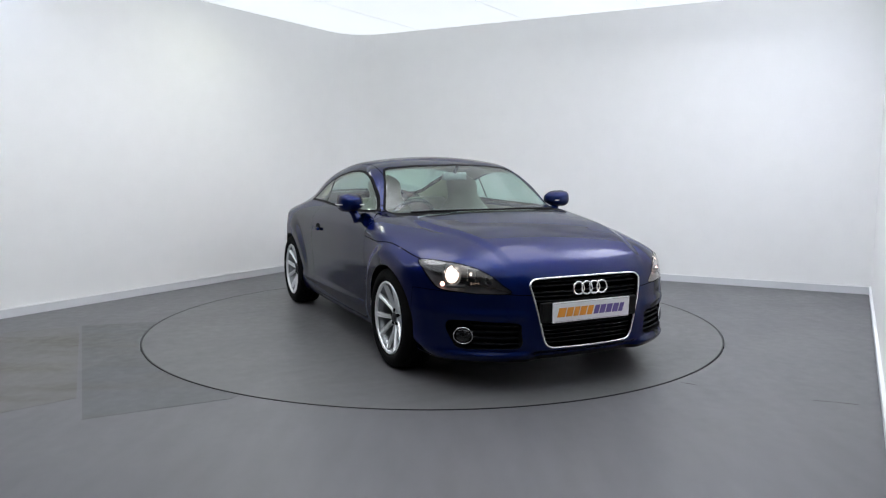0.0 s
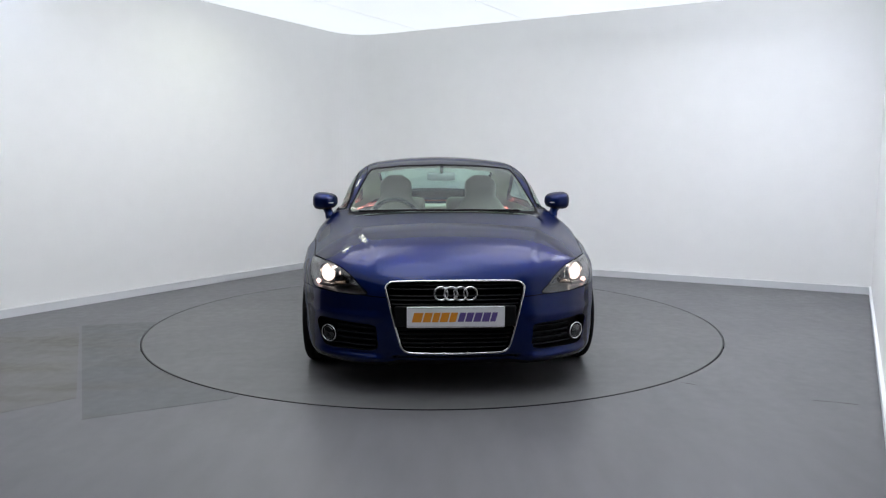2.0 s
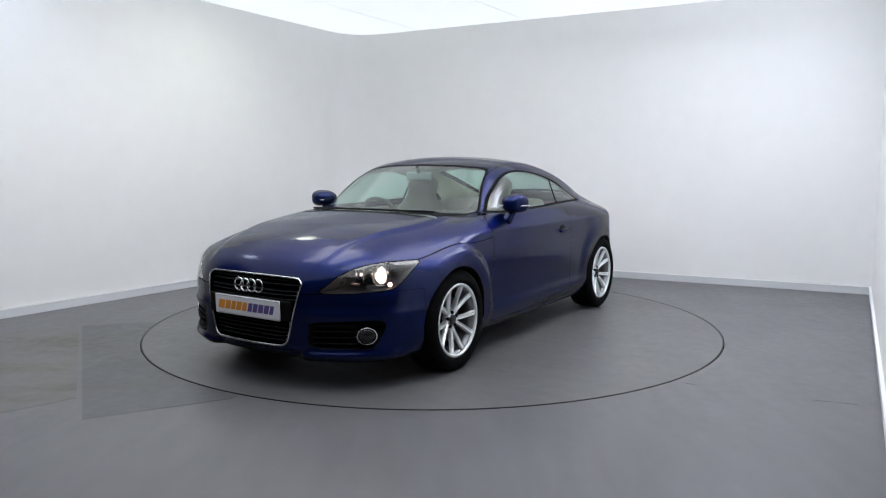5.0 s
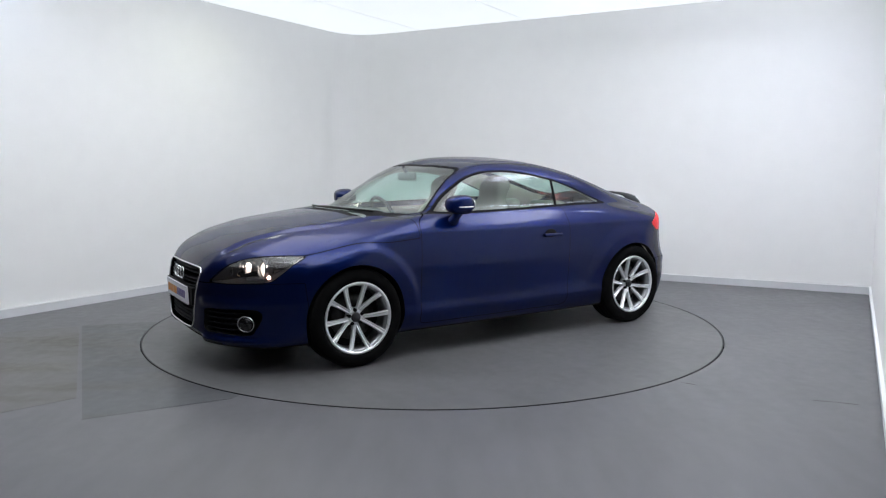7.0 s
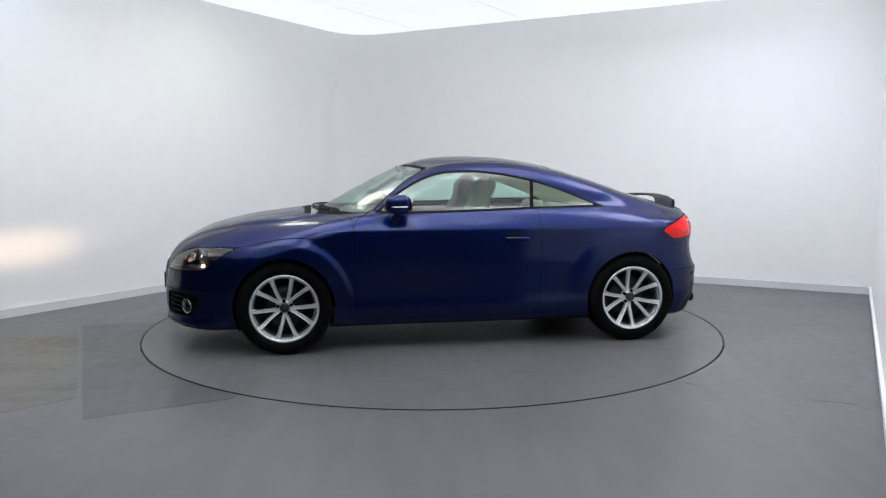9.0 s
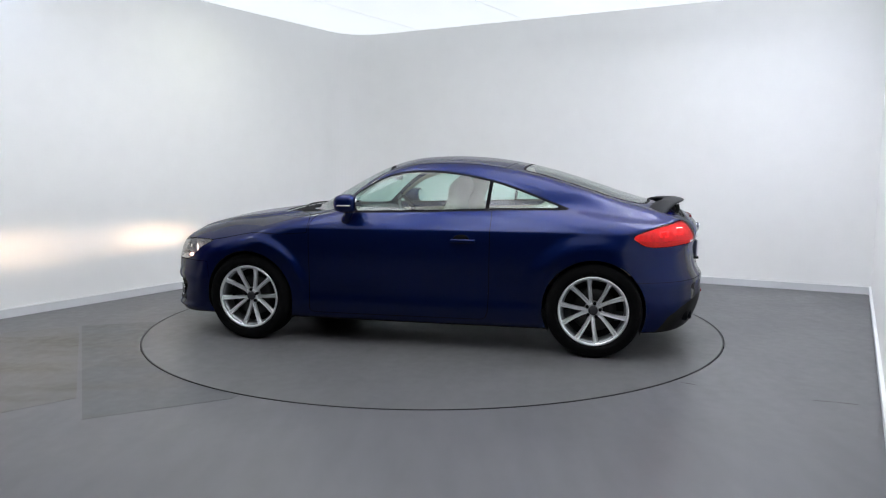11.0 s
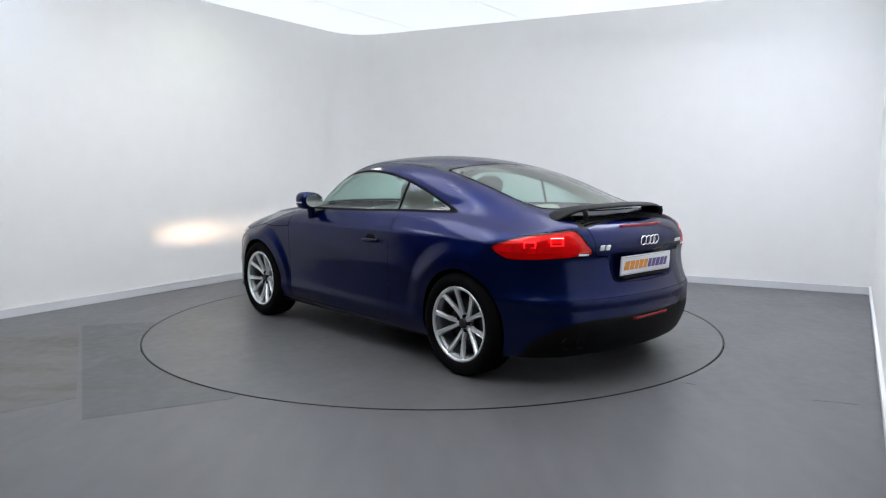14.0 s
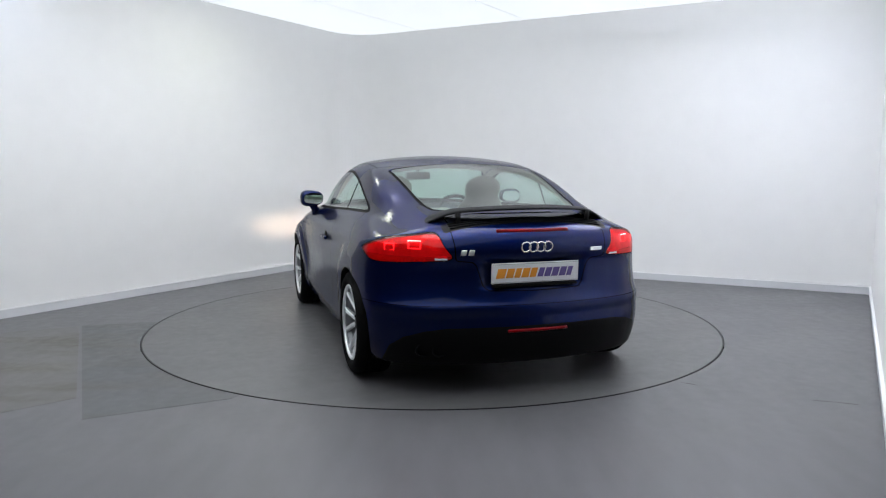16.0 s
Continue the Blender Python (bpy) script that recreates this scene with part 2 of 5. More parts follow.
# fine joints between the ceiling panels
bm = bmesh.new()
jd = V2(1.0 - 0.43, 2.73 - 1.87).normalized()
for k in range(-3, 4):
    o = V2(0.43, 1.87) + B_D * (1.42 * k)
    a, b = o - jd * 6, o + jd * 1.8
    n = V2(-jd.y, jd.x) * 0.003
    prism(bm, [((a - n).x, (a - n).y), ((a + n).x, (a + n).y), ((b + n).x, (b + n).y), ((b - n).x, (b - n).y)], ROOM_H - 0.003, ROOM_H - 0.001)
bmesh.ops.recalc_face_normals(bm, faces=bm.faces)
M_JOINT = mat("ceiling_joint_grey", (0.55, 0.55, 0.55), 0.7)
tagged(part("ceiling_joint", bm, M_JOINT), "fine grey joints between ceiling panels", "ceiling", kind="structure")


M_SCRATCH = mat("dark_scuff", (0.05, 0.048, 0.045), 0.7)
# dark scratches in the vinyl
for (x0, y0), (x1, y1), w in (((2.046, -2.111), (2.152, -2.141), 0.004), ((2.152, -2.141), (2.252, -2.188), 0.004), ((1.447, -1.773), (1.526, -1.829), 0.004)):
    bm = bmesh.new()
    d = V2(x1 - x0, y1 - y0).normalized()
    n = V2(-d.y, d.x) * w
    prism(bm, [(x0, y0), ((x0 + x1) / 2 - n.x, (y0 + y1) / 2 - n.y), (x1, y1), ((x0 + x1) / 2 + n.x, (y0 + y1) / 2 + n.y)], 0.0003, 0.0010)
    bmesh.ops.recalc_face_normals(bm, faces=bm.faces)
    tagged(part("floor_scratch", bm, M_SCRATCH), "thin dark scratch in the grey vinyl floor", "scratch", kind="structure")


# ---- the car's skin: half body as smooth functions of the place, y >= 0, x forward ----
def spline(knots):
    xs = np.array([k[0] for k in knots], float)
    ys = np.array([k[1] for k in knots], float)
    h = np.diff(xs)
    d = np.diff(ys) / h
    m = np.zeros(len(xs))
    m[0], m[-1] = d[0], d[-1]
    for i in range(1, len(xs) - 1):
        m[i] = (d[i - 1] * h[i] + d[i] * h[i - 1]) / (h[i] + h[i - 1])

    def f(x):
        x = np.asarray(x, float)
        i = np.clip(np.searchsorted(xs, x) - 1, 0, len(xs) - 2)
        t = (x - xs[i]) / h[i]
        lin = np.where(t < 0, ys[0] + m[0] * (x - xs[0]), ys[-1] + m[-1] * (x - xs[-1]))
        tc = np.clip(t, 0, 1)
        v = ((1 + 2 * tc) * (1 - tc) ** 2 * ys[i] + tc * (1 - tc) ** 2 * h[i] * m[i]
             + tc * tc * (3 - 2 * tc) * ys[i + 1] + tc * tc * (tc - 1) * h[i] * m[i + 1])
        return np.where((t < 0) | (t > 1), lin, v)
    return f


def smax(a, b, k):
    h = np.maximum(k - np.abs(a - b), 0) / k
    return np.maximum(a, b) + h * h * k * 0.25


def smin(a, b, k):
    h = np.maximum(k - np.abs(a - b), 0) / k
    return np.minimum(a, b) - h * h * k * 0.25


def step(a, b, x):
    t = np.clip((x - a) / (b - a), 0, 1)
    return t * t * (3 - 2 * t)


WHEEL_F, WHEEL_R, WHEEL_Z = 1.234, -1.234, 0.314
ARCH_R = 0.338
plan_w = spline([(-2.2, 0.74), (-1.95, 0.82), (-1.6, 0.885), (-1.23, 0.900), (-0.8, 0.902), (-0.3, 0.905), (0.3, 0.902),
                 (0.8, 0.895), (1.23, 0.900), (1.6, 0.880), (1.9, 0.84), (2.2, 0.76)])
side_prof = spline([(0.0, -0.12), (0.15, -0.065), (0.22, -0.030), (0.29, -0.012), (0.36, -0.016), (0.50, -0.012), (0.62, -0.004),
                    (0.72, -0.004), (0.80, -0.009), (0.828, -0.013), (0.848, -0.024), (0.90, -0.060), (0.96, -0.105), (1.05, -0.19), (1.3, -0.45)])
hood_c = spline([(2.3, 0.28), (2.15, 0.535), (2.05, 0.664), (1.87, 0.782), (1.60, 0.866), (1.27, 0.918), (0.9, 0.953), (0.3, 0.978), (-0.6, 0.99), (-1.2, 0.982), (-1.6, 0.958),
                 (-1.75, 0.938), (-1.85, 0.915), (-2.0, 0.85), (-2.3, 0.6)][::-1])
hood_drop = spline([(-2.2, 0.07), (-1.5, 0.06), (-1.0, 0.03), (0.5, 0.03), (0.9, 0.06), (1.2, 0.085), (1.6, 0.10), (2.2, 0.12)])
hood_drop2 = spline([(-2.2, 0.9), (-1.6, 0.7), (-1.2, 0.3), (-0.6, 0.0), (0.5, 0.0), (0.8, 0.25), (1.1, 0.55), (1.5, 0.95), (2.2, 1.0)])
nose_z = spline([(0.0, 1.98), (0.12, 2.055), (0.17, 2.09), (0.22, 2.102), (0.32, 2.105), (0.45, 2.106), (0.56, 2.098), (0.64, 2.075), (0.75, 2.02), (1.0, 1.85)])
nose_bow = spline([(-0.2, 0.006), (0, 0), (0.2, 0.006), (0.38, 0.034), (0.5, 0.075), (0.6, 0.128), (0.7, 0.205), (0.78, 0.30), (0.86, 0.46), (0.95, 0.75)])
tail_z = spline([(0.0, 1.84), (0.16, 1.91), (0.25, 1.955), (0.36, 1.985), (0.44, 1.985), (0.505, 1.985), (0.525, 1.972), (0.60, 1.945), (0.73, 1.93), (0.84, 1.918),
                 (0.905, 1.885), (1.0, 1.79)])
tail_bow = spline([(-0.25, 0.016), (0, 0), (0.25, 0.016), (0.5, 0.07), (0.65, 0.135), (0.75, 0.215), (0.83, 0.33), (0.90, 0.50), (1.0, 0.8)])
roof_c = spline([(1.25, 0.80), (1.0, 0.935), (0.835, 1.028), (0.611, 1.150), (0.40, 1.250), (0.16, 1.321), (-0.10, 1.341), (-0.40, 1.330), (-0.779, 1.269), (-1.15, 1.163),
                 (-1.525, 1.030), (-1.85, 0.900), (-2.1, 0.78)][::-1])
roof_drop = spline([(-2.0, 0.24), (-1.3, 0.20), (-0.8, 0.17), (-0.3, 0.15), (0.1, 0.18), (0.35, 0.27), (0.55, 0.38), (0.75, 0.44), (1.2, 0.46)])
cab_w = spline([(0.7, 0.865), (0.92, 0.795), (1.0, 0.762), (1.1, 0.722), (1.2, 0.672), (1.28, 0.615), (1.36, 0.52), (1.5, 0.3)])
cab_plan = spline([(-2.1, -0.42), (-1.7, -0.25), (-1.4, -0.14), (-1.1, -0.068), (-0.8, -0.026), (-0.4, -0.004), (0.0, 0.0), (0.4, -0.012), (0.7, -0.04), (1.0, -0.10)])
blend_k = spline([(-2.1, 0.10), (-1.6, 0.14), (-1.2, 0.10), (-0.8, 0.04), (-0.5, 0.02), (0.6, 0.02), (0.9, 0.015), (1.2, 0.015)])


def skin(x, y, z):
    rf = np.hypot(x - WHEEL_F, z - WHEEL_Z)
    rr = np.hypot(x - WHEEL_R, z - WHEEL_Z)
    flare = 0.027 * (1 - step(0.415, 0.488, rf)) * step(0.14, 0.56, z) + 0.021 * (1 - step(0.40, 0.53, rr)) * step(0.22, 0.62, z)
    w = plan_w(x) + side_prof(z) + flare
    h = hood_c(x) - hood_drop(x) * y * y - hood_drop2(x) * np.maximum(y - 0.52, 0) ** 2
    # raised middle of the bonnet, bounded by two creases
    edge = 0.43 + 0.18 * step(2.05, 1.1, x)
    h = h + 0.013 * (1 - step(edge - 0.01, edge + 0.055, y)) * step(0.7, 1.0, x) * step(2.1, 1.9, x)
    low = smax(y - w, z - h, 0.07)
    outer = step(0.37, 0.45, y)
    lip = outer * (0.020 * np.exp(-((z - 0.208) / 0.020) ** 2) + 0.010 * np.exp(-((z - 0.437) / 0.028) ** 2))
    lip = lip - 0.045 * step(0.236, 0.205, z) * (1 - step(0.30, 0.40, y))
    low = smax(low, x - nose_z(z) + nose_bow(y) - lip, 0.05)
    hollow = 0.015 * (1 - step(0.265, 0.335, y - 0.10 * (z - 0.62))) * step(0.582, 0.614, z) * (1 - step(0.725, 0.785, z))
    low = smax(low, -x - tail_z(z) + tail_bow(y) + hollow, 0.05)
    low = smax(low, 0.165 - z, 0.03)
    top = z - roof_c(x) + roof_drop(x) * y * y
    cab = smax(y - cab_w(z) - cab_plan(x), top, 0.09)
    cab = np.maximum(cab, 0.80 - z)
    cab = smax(cab, -x - tail_z(z) + tail_bow(y), 0.05)
    return smin(low, cab, blend_k(x))


def grad(p, e=0.002):
    g = np.empty_like(p)
    for a in range(3):
        d = np.zeros(3)
        d[a] = e
        q, r = p + d, p - d
        g[:, a] = skin(q[:, 0], np.abs(q[:, 1]), q[:, 2]) - skin(r[:, 0], np.abs(r[:, 1]), r[:, 2])
    return g / np.linalg.norm(g, axis=1)[:, None]


# ---- car materials ----
def paint(name):
    m = mat(name, (0.0018, 0.0100, 0.073), 0.5, metal=1.0, coat=0.75, coat_rough=0.12)
    nt = m.node_tree
    b = nt.nodes["Principled BSDF"]
    b.inputs["Specular Tint"].default_value = (0.03, 0.065, 0.23, 1)
    b.inputs["Coat IOR"].default_value = 1.42
    tc = next(n for n in nt.nodes if n.type == "TEX_COORD")
    vo = nt.nodes.new("ShaderNodeTexVoronoi")
    vo.inputs["Scale"].default_value = 900
    nt.links.new(tc.outputs["Object"], vo.inputs["Vector"])
    mr = nt.nodes.new("ShaderNodeMapRange")
    mr.inputs["To Min"].default_value, mr.inputs["To Max"].default_value = 0.40, 0.52
    nt.links.new(vo.outputs["Color"], mr.inputs["Value"])
    nt.links.new(mr.outputs[0], b.inputs["Roughness"])
    return m


def thin_glass(name, tint, gloss_rough=0.0, edge=0.90, face=0.085):
    m = bpy.data.materials.new(name)
    m.use_nodes = True
    nt = m.node_tree
    nt.nodes.clear()
    out = nt.nodes.new("ShaderNodeOutputMaterial")
    tr = nt.nodes.new("ShaderNodeBsdfTransparent")
    tr.inputs[0].default_value = (*tint, 1)
    gl = nt.nodes.new("ShaderNodeBsdfGlossy")
    gl.inputs["Roughness"].default_value = gloss_rough
    lw = nt.nodes.new("ShaderNodeLayerWeight")
    lw.inputs["Blend"].default_value = 0.5
    pw = nt.nodes.new("ShaderNodeMath")
    pw.operation = "POWER"
    pw.inputs[1].default_value = 4.2
    nt.links.new(lw.outputs["Facing"], pw.inputs[0])
    fr = nt.nodes.new("ShaderNodeMath")
    fr.operation = "MULTIPLY_ADD"
    fr.inputs[1].default_value = edge
    fr.inputs[2].default_value = face
    nt.links.new(pw.outputs[0], fr.inputs[0])
    mx = nt.nodes.new("ShaderNodeMixShader")
    nt.links.new(fr.outputs[0], mx.inputs[0])
    nt.links.new(tr.outputs[0], mx.inputs[1])
    nt.links.new(gl.outputs[0], mx.inputs[2])
    nt.links.new(mx.outputs[0], out.inputs["Surface"])
    return m


M_PAINT = paint("blue_metallic_paint")
M_GLASS = thin_glass("tinted_green_glass", (0.67, 0.85, 0.79), 0.13)
M_SMOKE = thin_glass("smoked_fog_lens", (0.30, 0.30, 0.32))
M_LENS = thin_glass("clear_lamp_lens", (0.9, 0.9, 0.9), 0.10, 0.90, 0.12)
M_BLACK = mat("black_plastic", (0.004, 0.004, 0.0045), 0.55, spec=0.15, var=0.15, scale=60)
M_SEAL = mat("black_rubber_seal", (0.006, 0.006, 0.007), 0.8, spec=0.08)
M_GLOSSBLK = mat("satin_black_trim", (0.005, 0.0055, 0.007), 0.5, spec=0.12)
M_CHROME = mat("chrome", (0.86, 0.86, 0.87), 0.12, metal=1.0)
M_ALLOY = mat("silver_alloy", (0.88, 0.89, 0.90), 0.30, metal=0.65, coat=0.3)
M_ALLOYD = mat("dark_cap_alloy", (0.06, 0.06, 0.065), 0.45, metal=0.8, var=0.2, scale=30)
M_TYRE = mat("tyre_rubber", (0.004, 0.004, 0.0043), 0.85, spec=0.08, var=0.25, scale=40, bump=0.3, bump_scale=300)
M_RIM = mat("grey_rim_barrel", (0.30, 0.31, 0.32), 0.40, metal=0.9, var=0.1, scale=30)
M_DISC = mat("brake_steel", (0.07, 0.067, 0.065), 0.45, metal=1.0, var=0.2, scale=50)
M_LEATHER = mat("beige_leather", (0.36, 0.33, 0.265), 0.5, var=0.08, scale=30, bump=0.25, bump_scale=250)
M_TRIMIN = mat("beige_cabin_trim", (0.70, 0.66, 0.55), 0.7, var=0.05, scale=25)
M_DASH = mat("dark_grey_dashboard", (0.035, 0.036, 0.038), 0.6, var=0.1, scale=60, bump=0.3, bump_scale=400)
M_RED = mat("red_lamp_lens", (0.24, 0.002, 0.005), 0.30, coat=0.15, spec=0.2, var=0.18, scale=90)
M_TAILBACK = mat("tail_reflector", (0.85, 0.45, 0.44), 0.35, metal=0.3, var=0.30, scale=30, scale2=9)
M_TAILBACK.node_tree.nodes["Principled BSDF"].inputs["Emission Color"].default_value = (1.0, 0.35, 0.32, 1)
M_TAILBACK.node_tree.nodes["Principled BSDF"].inputs["Emission Strength"].default_value = 0.09
M_TAILLOW = mat("tail_lower_strip", (0.80, 0.50, 0.34), 0.40, var=0.2, scale=70)
M_REDGLASS = thin_glass("red_lamp_glass", (0.95, 0.030, 0.045), 0.06, 0.45, 0.05)
M_REDGLOW = glow("red_tail_glow", (1.0, 0.34, 0.30), 2.4)
M_REDCORE = glow("red_tail_core", (1.0, 0.25, 0.22), 0.5)
M_PLATE = mat("white_plate", (0.86, 0.86, 0.88), 0.35, var=0.02, scale=20)
M_ORANGE = mat("orange_print", (0.85, 0.33, 0.03), 0.4)
M_PURPLE = mat("purple_print", (0.13, 0.09, 0.30), 0.4)
M_PLATEGREY = mat("grey_plate_border", (0.35, 0.35, 0.36), 0.4)
M_HEADGLOW = glow("warm_headlamp_glow", (1.0, 0.86, 0.74), 24.0)
M_BEAM = glow("warm_headlamp_beam", (1.0, 0.70, 0.46), 10000.0)
M_BOWL = mat("grey_lamp_bezel", (0.11, 0.11, 0.118), 0.30, metal=0.7)
M_LAMPGLARE = glow("lamp_glare_glow", (1.0, 0.83, 0.72), 1.5)
M_SIDELAMP = glow("side_lamp_glow", (1.0, 0.55, 0.45), 5.0)
M_REFLECT = mat("lamp_reflector", (0.75, 0.75, 0.76), 0.16, metal=1.0)
M_MIRROR = mat("mirror_glass", (0.75, 0.78, 0.80), 0.02, metal=1.0)


# ---- the skin mesh and its cuts ----
def skin_grid():
    nv, nc, ns = 190, 72, 215
    th = np.linspace(-math.pi / 2, math.pi / 2, nv)
    org, dirs = [], []
    z0, xf, xr = 0.52, 1.30, -1.25
    for i in range(1, nc):
        a = i / nc * math.pi / 2
        org.append((xf, a))
    for s in np.linspace(xf, xr, ns):
        org.append((s, math.pi / 2))
    for i in range(nc - 1, 0, -1):
        a = math.pi - i / nc * math.pi / 2
        org.append((xr, a))
    org = np.array(org)
    U = len(org)
    O = np.zeros((U, nv, 3))
    D = np.zeros((U, nv, 3))
    O[:, :, 0], O[:, :, 2] = org[:, 0, None], z0
    D[:, :, 0] = np.cos(org[:, 1])[:, None]
    D[:, :, 1] = np.sin(org[:, 1])[:, None] * np.cos(th)[None]
    D[:, :, 2] = np.sin(org[:, 1])[:, None] * np.sin(th)[None]
    O = np.concatenate([[[xf, 0, z0]], O.reshape(-1, 3), [[xr, 0, z0]]])
    D = np.concatenate([[[1, 0, 0]], D.reshape(-1, 3), [[-1, 0, 0]]])
    lo, hi = np.zeros(len(O)), np.full(len(O), 1.5)
    for _ in range(34):
        md = (lo + hi) / 2
        p = O + D * md[:, None]
        ins = skin(p[:, 0], p[:, 1], p[:, 2]) < 0
        lo, hi = np.where(ins, md, lo), np.where(ins, hi, md)
    V = O + D * lo[:, None]
    V[np.abs(V[:, 1]) < 1e-5, 1] = 0.0
    idx = 1 + np.arange(U * nv).reshape(U, nv)
    a, b, c, d = idx[:-1, :-1], idx[1:, :-1], idx[1:, 1:], idx[:-1, 1:]
    T = [np.stack([a, c, b], -1).reshape(-1, 3), np.stack([a, d, c], -1).reshape(-1, 3)]
    j = np.arange(nv - 1)
    T.append(np.stack([np.zeros(nv - 1, int), idx[0, j + 1], idx[0, j]], -1))
    T.append(np.stack([np.full(nv - 1, len(O) - 1), idx[-1, j], idx[-1, j + 1]], -1))
    return V, np.concatenate(T)[:, ::-1]


class Shell:
    def __init__(self):
        self.V, self.T = skin_grid()
        self.L = np.array(["body"] * len(self.T), dtype="U24")

    def centre(self):
        return self.V[self.T].mean(1)

    def cut(self, where, g, name):
        """Faces for which where() holds and g < 0 get the name; faces that g = 0 crosses are split."""
        mask = where(self.centre(), self.L)
        ids = np.where(mask)[0]
        tri = self.T[ids]
        used = np.unique(tri)
        gv = np.zeros(len(self.V))
        gv[used] = g(self.V[used])
        gv[np.abs(gv) < 1e-6] = 1e-6
        s = gv[tri] < 0
        n = s.sum(1)
        self.L[ids[n == 3]] = name
        mix = (n == 1) | (n == 2)
        if not mix.any():
            return self
        mid, mtri, ms, mn = ids[mix], tri[mix], s[mix], n[mix]
        odd = np.where(mn == 1, ms.argmax(1), (~ms).argmax(1))
        r = np.arange(len(mtri))
        A, B, C = mtri[r, odd], mtri[r, (odd + 1) % 3], mtri[r, (odd + 2) % 3]
        N = len(self.V)
        key = np.concatenate([np.minimum(A, B) * N + np.maximum(A, B), np.minimum(A, C) * N + np.maximum(A, C)])
        uk, inv = np.unique(key, return_inverse=True)
        i, j = uk // N, uk % N
        w = gv[i] / (gv[i] - gv[j])
        self.V = np.concatenate([self.V, self.V[i] + (self.V[j] - self.V[i]) * w[:, None]])
        P, Q = N + inv[:len(A)], N + inv[len(A):]
        inside_odd = mn == 1
        lab = self.L[mid]
        keep = np.ones(len(self.T), bool)
        keep[mid] = False
        nm = np.array([name] * len(mid), dtype="U24")
        la = np.where(inside_odd, nm, lab)
        lb = np.where(inside_odd, lab, nm)
        self.T = np.concatenate([self.T[keep], np.stack([A, P, Q], 1), np.stack([P, B, C], 1), np.stack([P, C, Q], 1)])
        self.L = np.concatenate([self.L[keep], la, lb, lb])
        return self

    def panel(self, where, g, name, gap=0.005, gap_name="gap", rest=("body",)):
        self.cut(where, lambda p: g(p) + gap / 2, name)
        self.cut(lambda c, l: where(c, l) & np.isin(l, rest), lambda p: g(p) - gap / 2, gap_name)


def sdist(poly, p):
    """Signed distance to a closed polygon in a plane, negative inside."""
    poly = np.asarray(poly, float)
    d = np.full(len(p), 1e9)
    ins = np.zeros(len(p), bool)
    for a, b in zip(poly, np.roll(poly, -1, 0)):
        e = b - a
        w = p - a
        t = np.clip((w @ e) / (e @ e), 0, 1)
        d = np.minimum(d, np.linalg.norm(w - t[:, None] * e, axis=1))
        c = ((a[1] <= p[:, 1]) != (b[1] <= p[:, 1]))
        with np.errstate(divide="ignore", invalid="ignore"):
            xi = a[0] + (p[:, 1] - a[1]) / (b[1] - a[1]) * e[0]
        ins ^= c & (p[:, 0] < xi)
    return np.where(ins, -d, d)


def rounded(pts, n=6, closed=True):
    """A Catmull-Rom curve through the points."""
    p = np.asarray(pts, float)
    m = len(p)
    out = []
    for i in range(m if closed else m - 1):
        g = lambda k: p[k % m] if closed else p[min(max(k, 0), m - 1)]
        a, b, c, d = g(i - 1), g(i), g(i + 1), g(i + 2)
        for k in range(n):
            t = k / n
            out.append(0.5 * (2 * b + (c - a) * t + (2 * a - 5 * b + 4 * c - d) * t * t + (3 * b - a - 3 * c + d) * t ** 3))
    if not closed:
        out.append(p[-1])
    return np.array(out)


def both(half):
    """A half outline from the middle outwards and back to the middle, closed by its mirror image."""
    return half + [(-y, z) for y, z in half[::-1] if y > 1e-6]


side = lambda p: p[:, [0, 2]]
front = lambda p: p[:, [1, 2]]
above = lambda p: p[:, [0, 1]]
SA, CA = math.sin(radians(40)), math.cos(radians(40))
front_q = lambda p: np.stack([-p[:, 0] * SA + p[:, 1] * CA, p[:, 2]], 1)
rear_q = lambda p: np.stack([p[:, 0] * SA + p[:, 1] * CA, p[:, 2]], 1)

DLO = rounded([(0.60, 0.946), (0.577, 0.962), (0.50, 1.034), (0.42, 1.093), (0.297, 1.164), (0.174, 1.207), (0.05, 1.225), (-0.114, 1.227), (-0.279, 1.211),
               (-0.443, 1.182), (-0.60, 1.142), (-0.75, 1.092), (-0.90, 1.033), (-1.035, 0.982), (-1.04, 0.973), (-0.90, 0.970), (-0.60, 0.966), (-0.2, 0.953), (0.2, 0.943), (0.45, 0.940)], 4)
SCREEN = np.array(both([(0, 0.88), (0.35, 0.885), (0.58, 0.90), (0.672, 0.925), (0.688, 0.955), (0.652, 1.03), (0.606, 1.13), (0.568, 1.205), (0.545, 1.236), (0.50, 1.25),
                        (0.30, 1.267), (0, 1.275)]))
REAR_W = np.array([(-0.735, 0), (-0.733, 0.2), (-0.722, 0.42), (-0.722, 0.50), (-0.75, 0.533), (-0.9, 0.528), (-1.1, 0.517), (-1.40, 0.500), (-1.52, 0.472), (-1.575, 0.40), (-1.605, 0.2), (-1.61, 0)])
REAR_W = np.concatenate([REAR_W, (REAR_W * [1, -1])[-2:0:-1]])
GRILLE_HALF = [(0, 0.638), (0.20, 0.637), (0.32, 0.634), (0.358, 0.627), (0.377, 0.607), (0.377, 0.585), (0.350, 0.477), (0.310, 0.320), (0.294, 0.275), (0.270, 0.254), (0.235, 0.247), (0.12, 0.245), (0, 0.244)]
GRILLE = np.array(both(GRILLE_HALF))
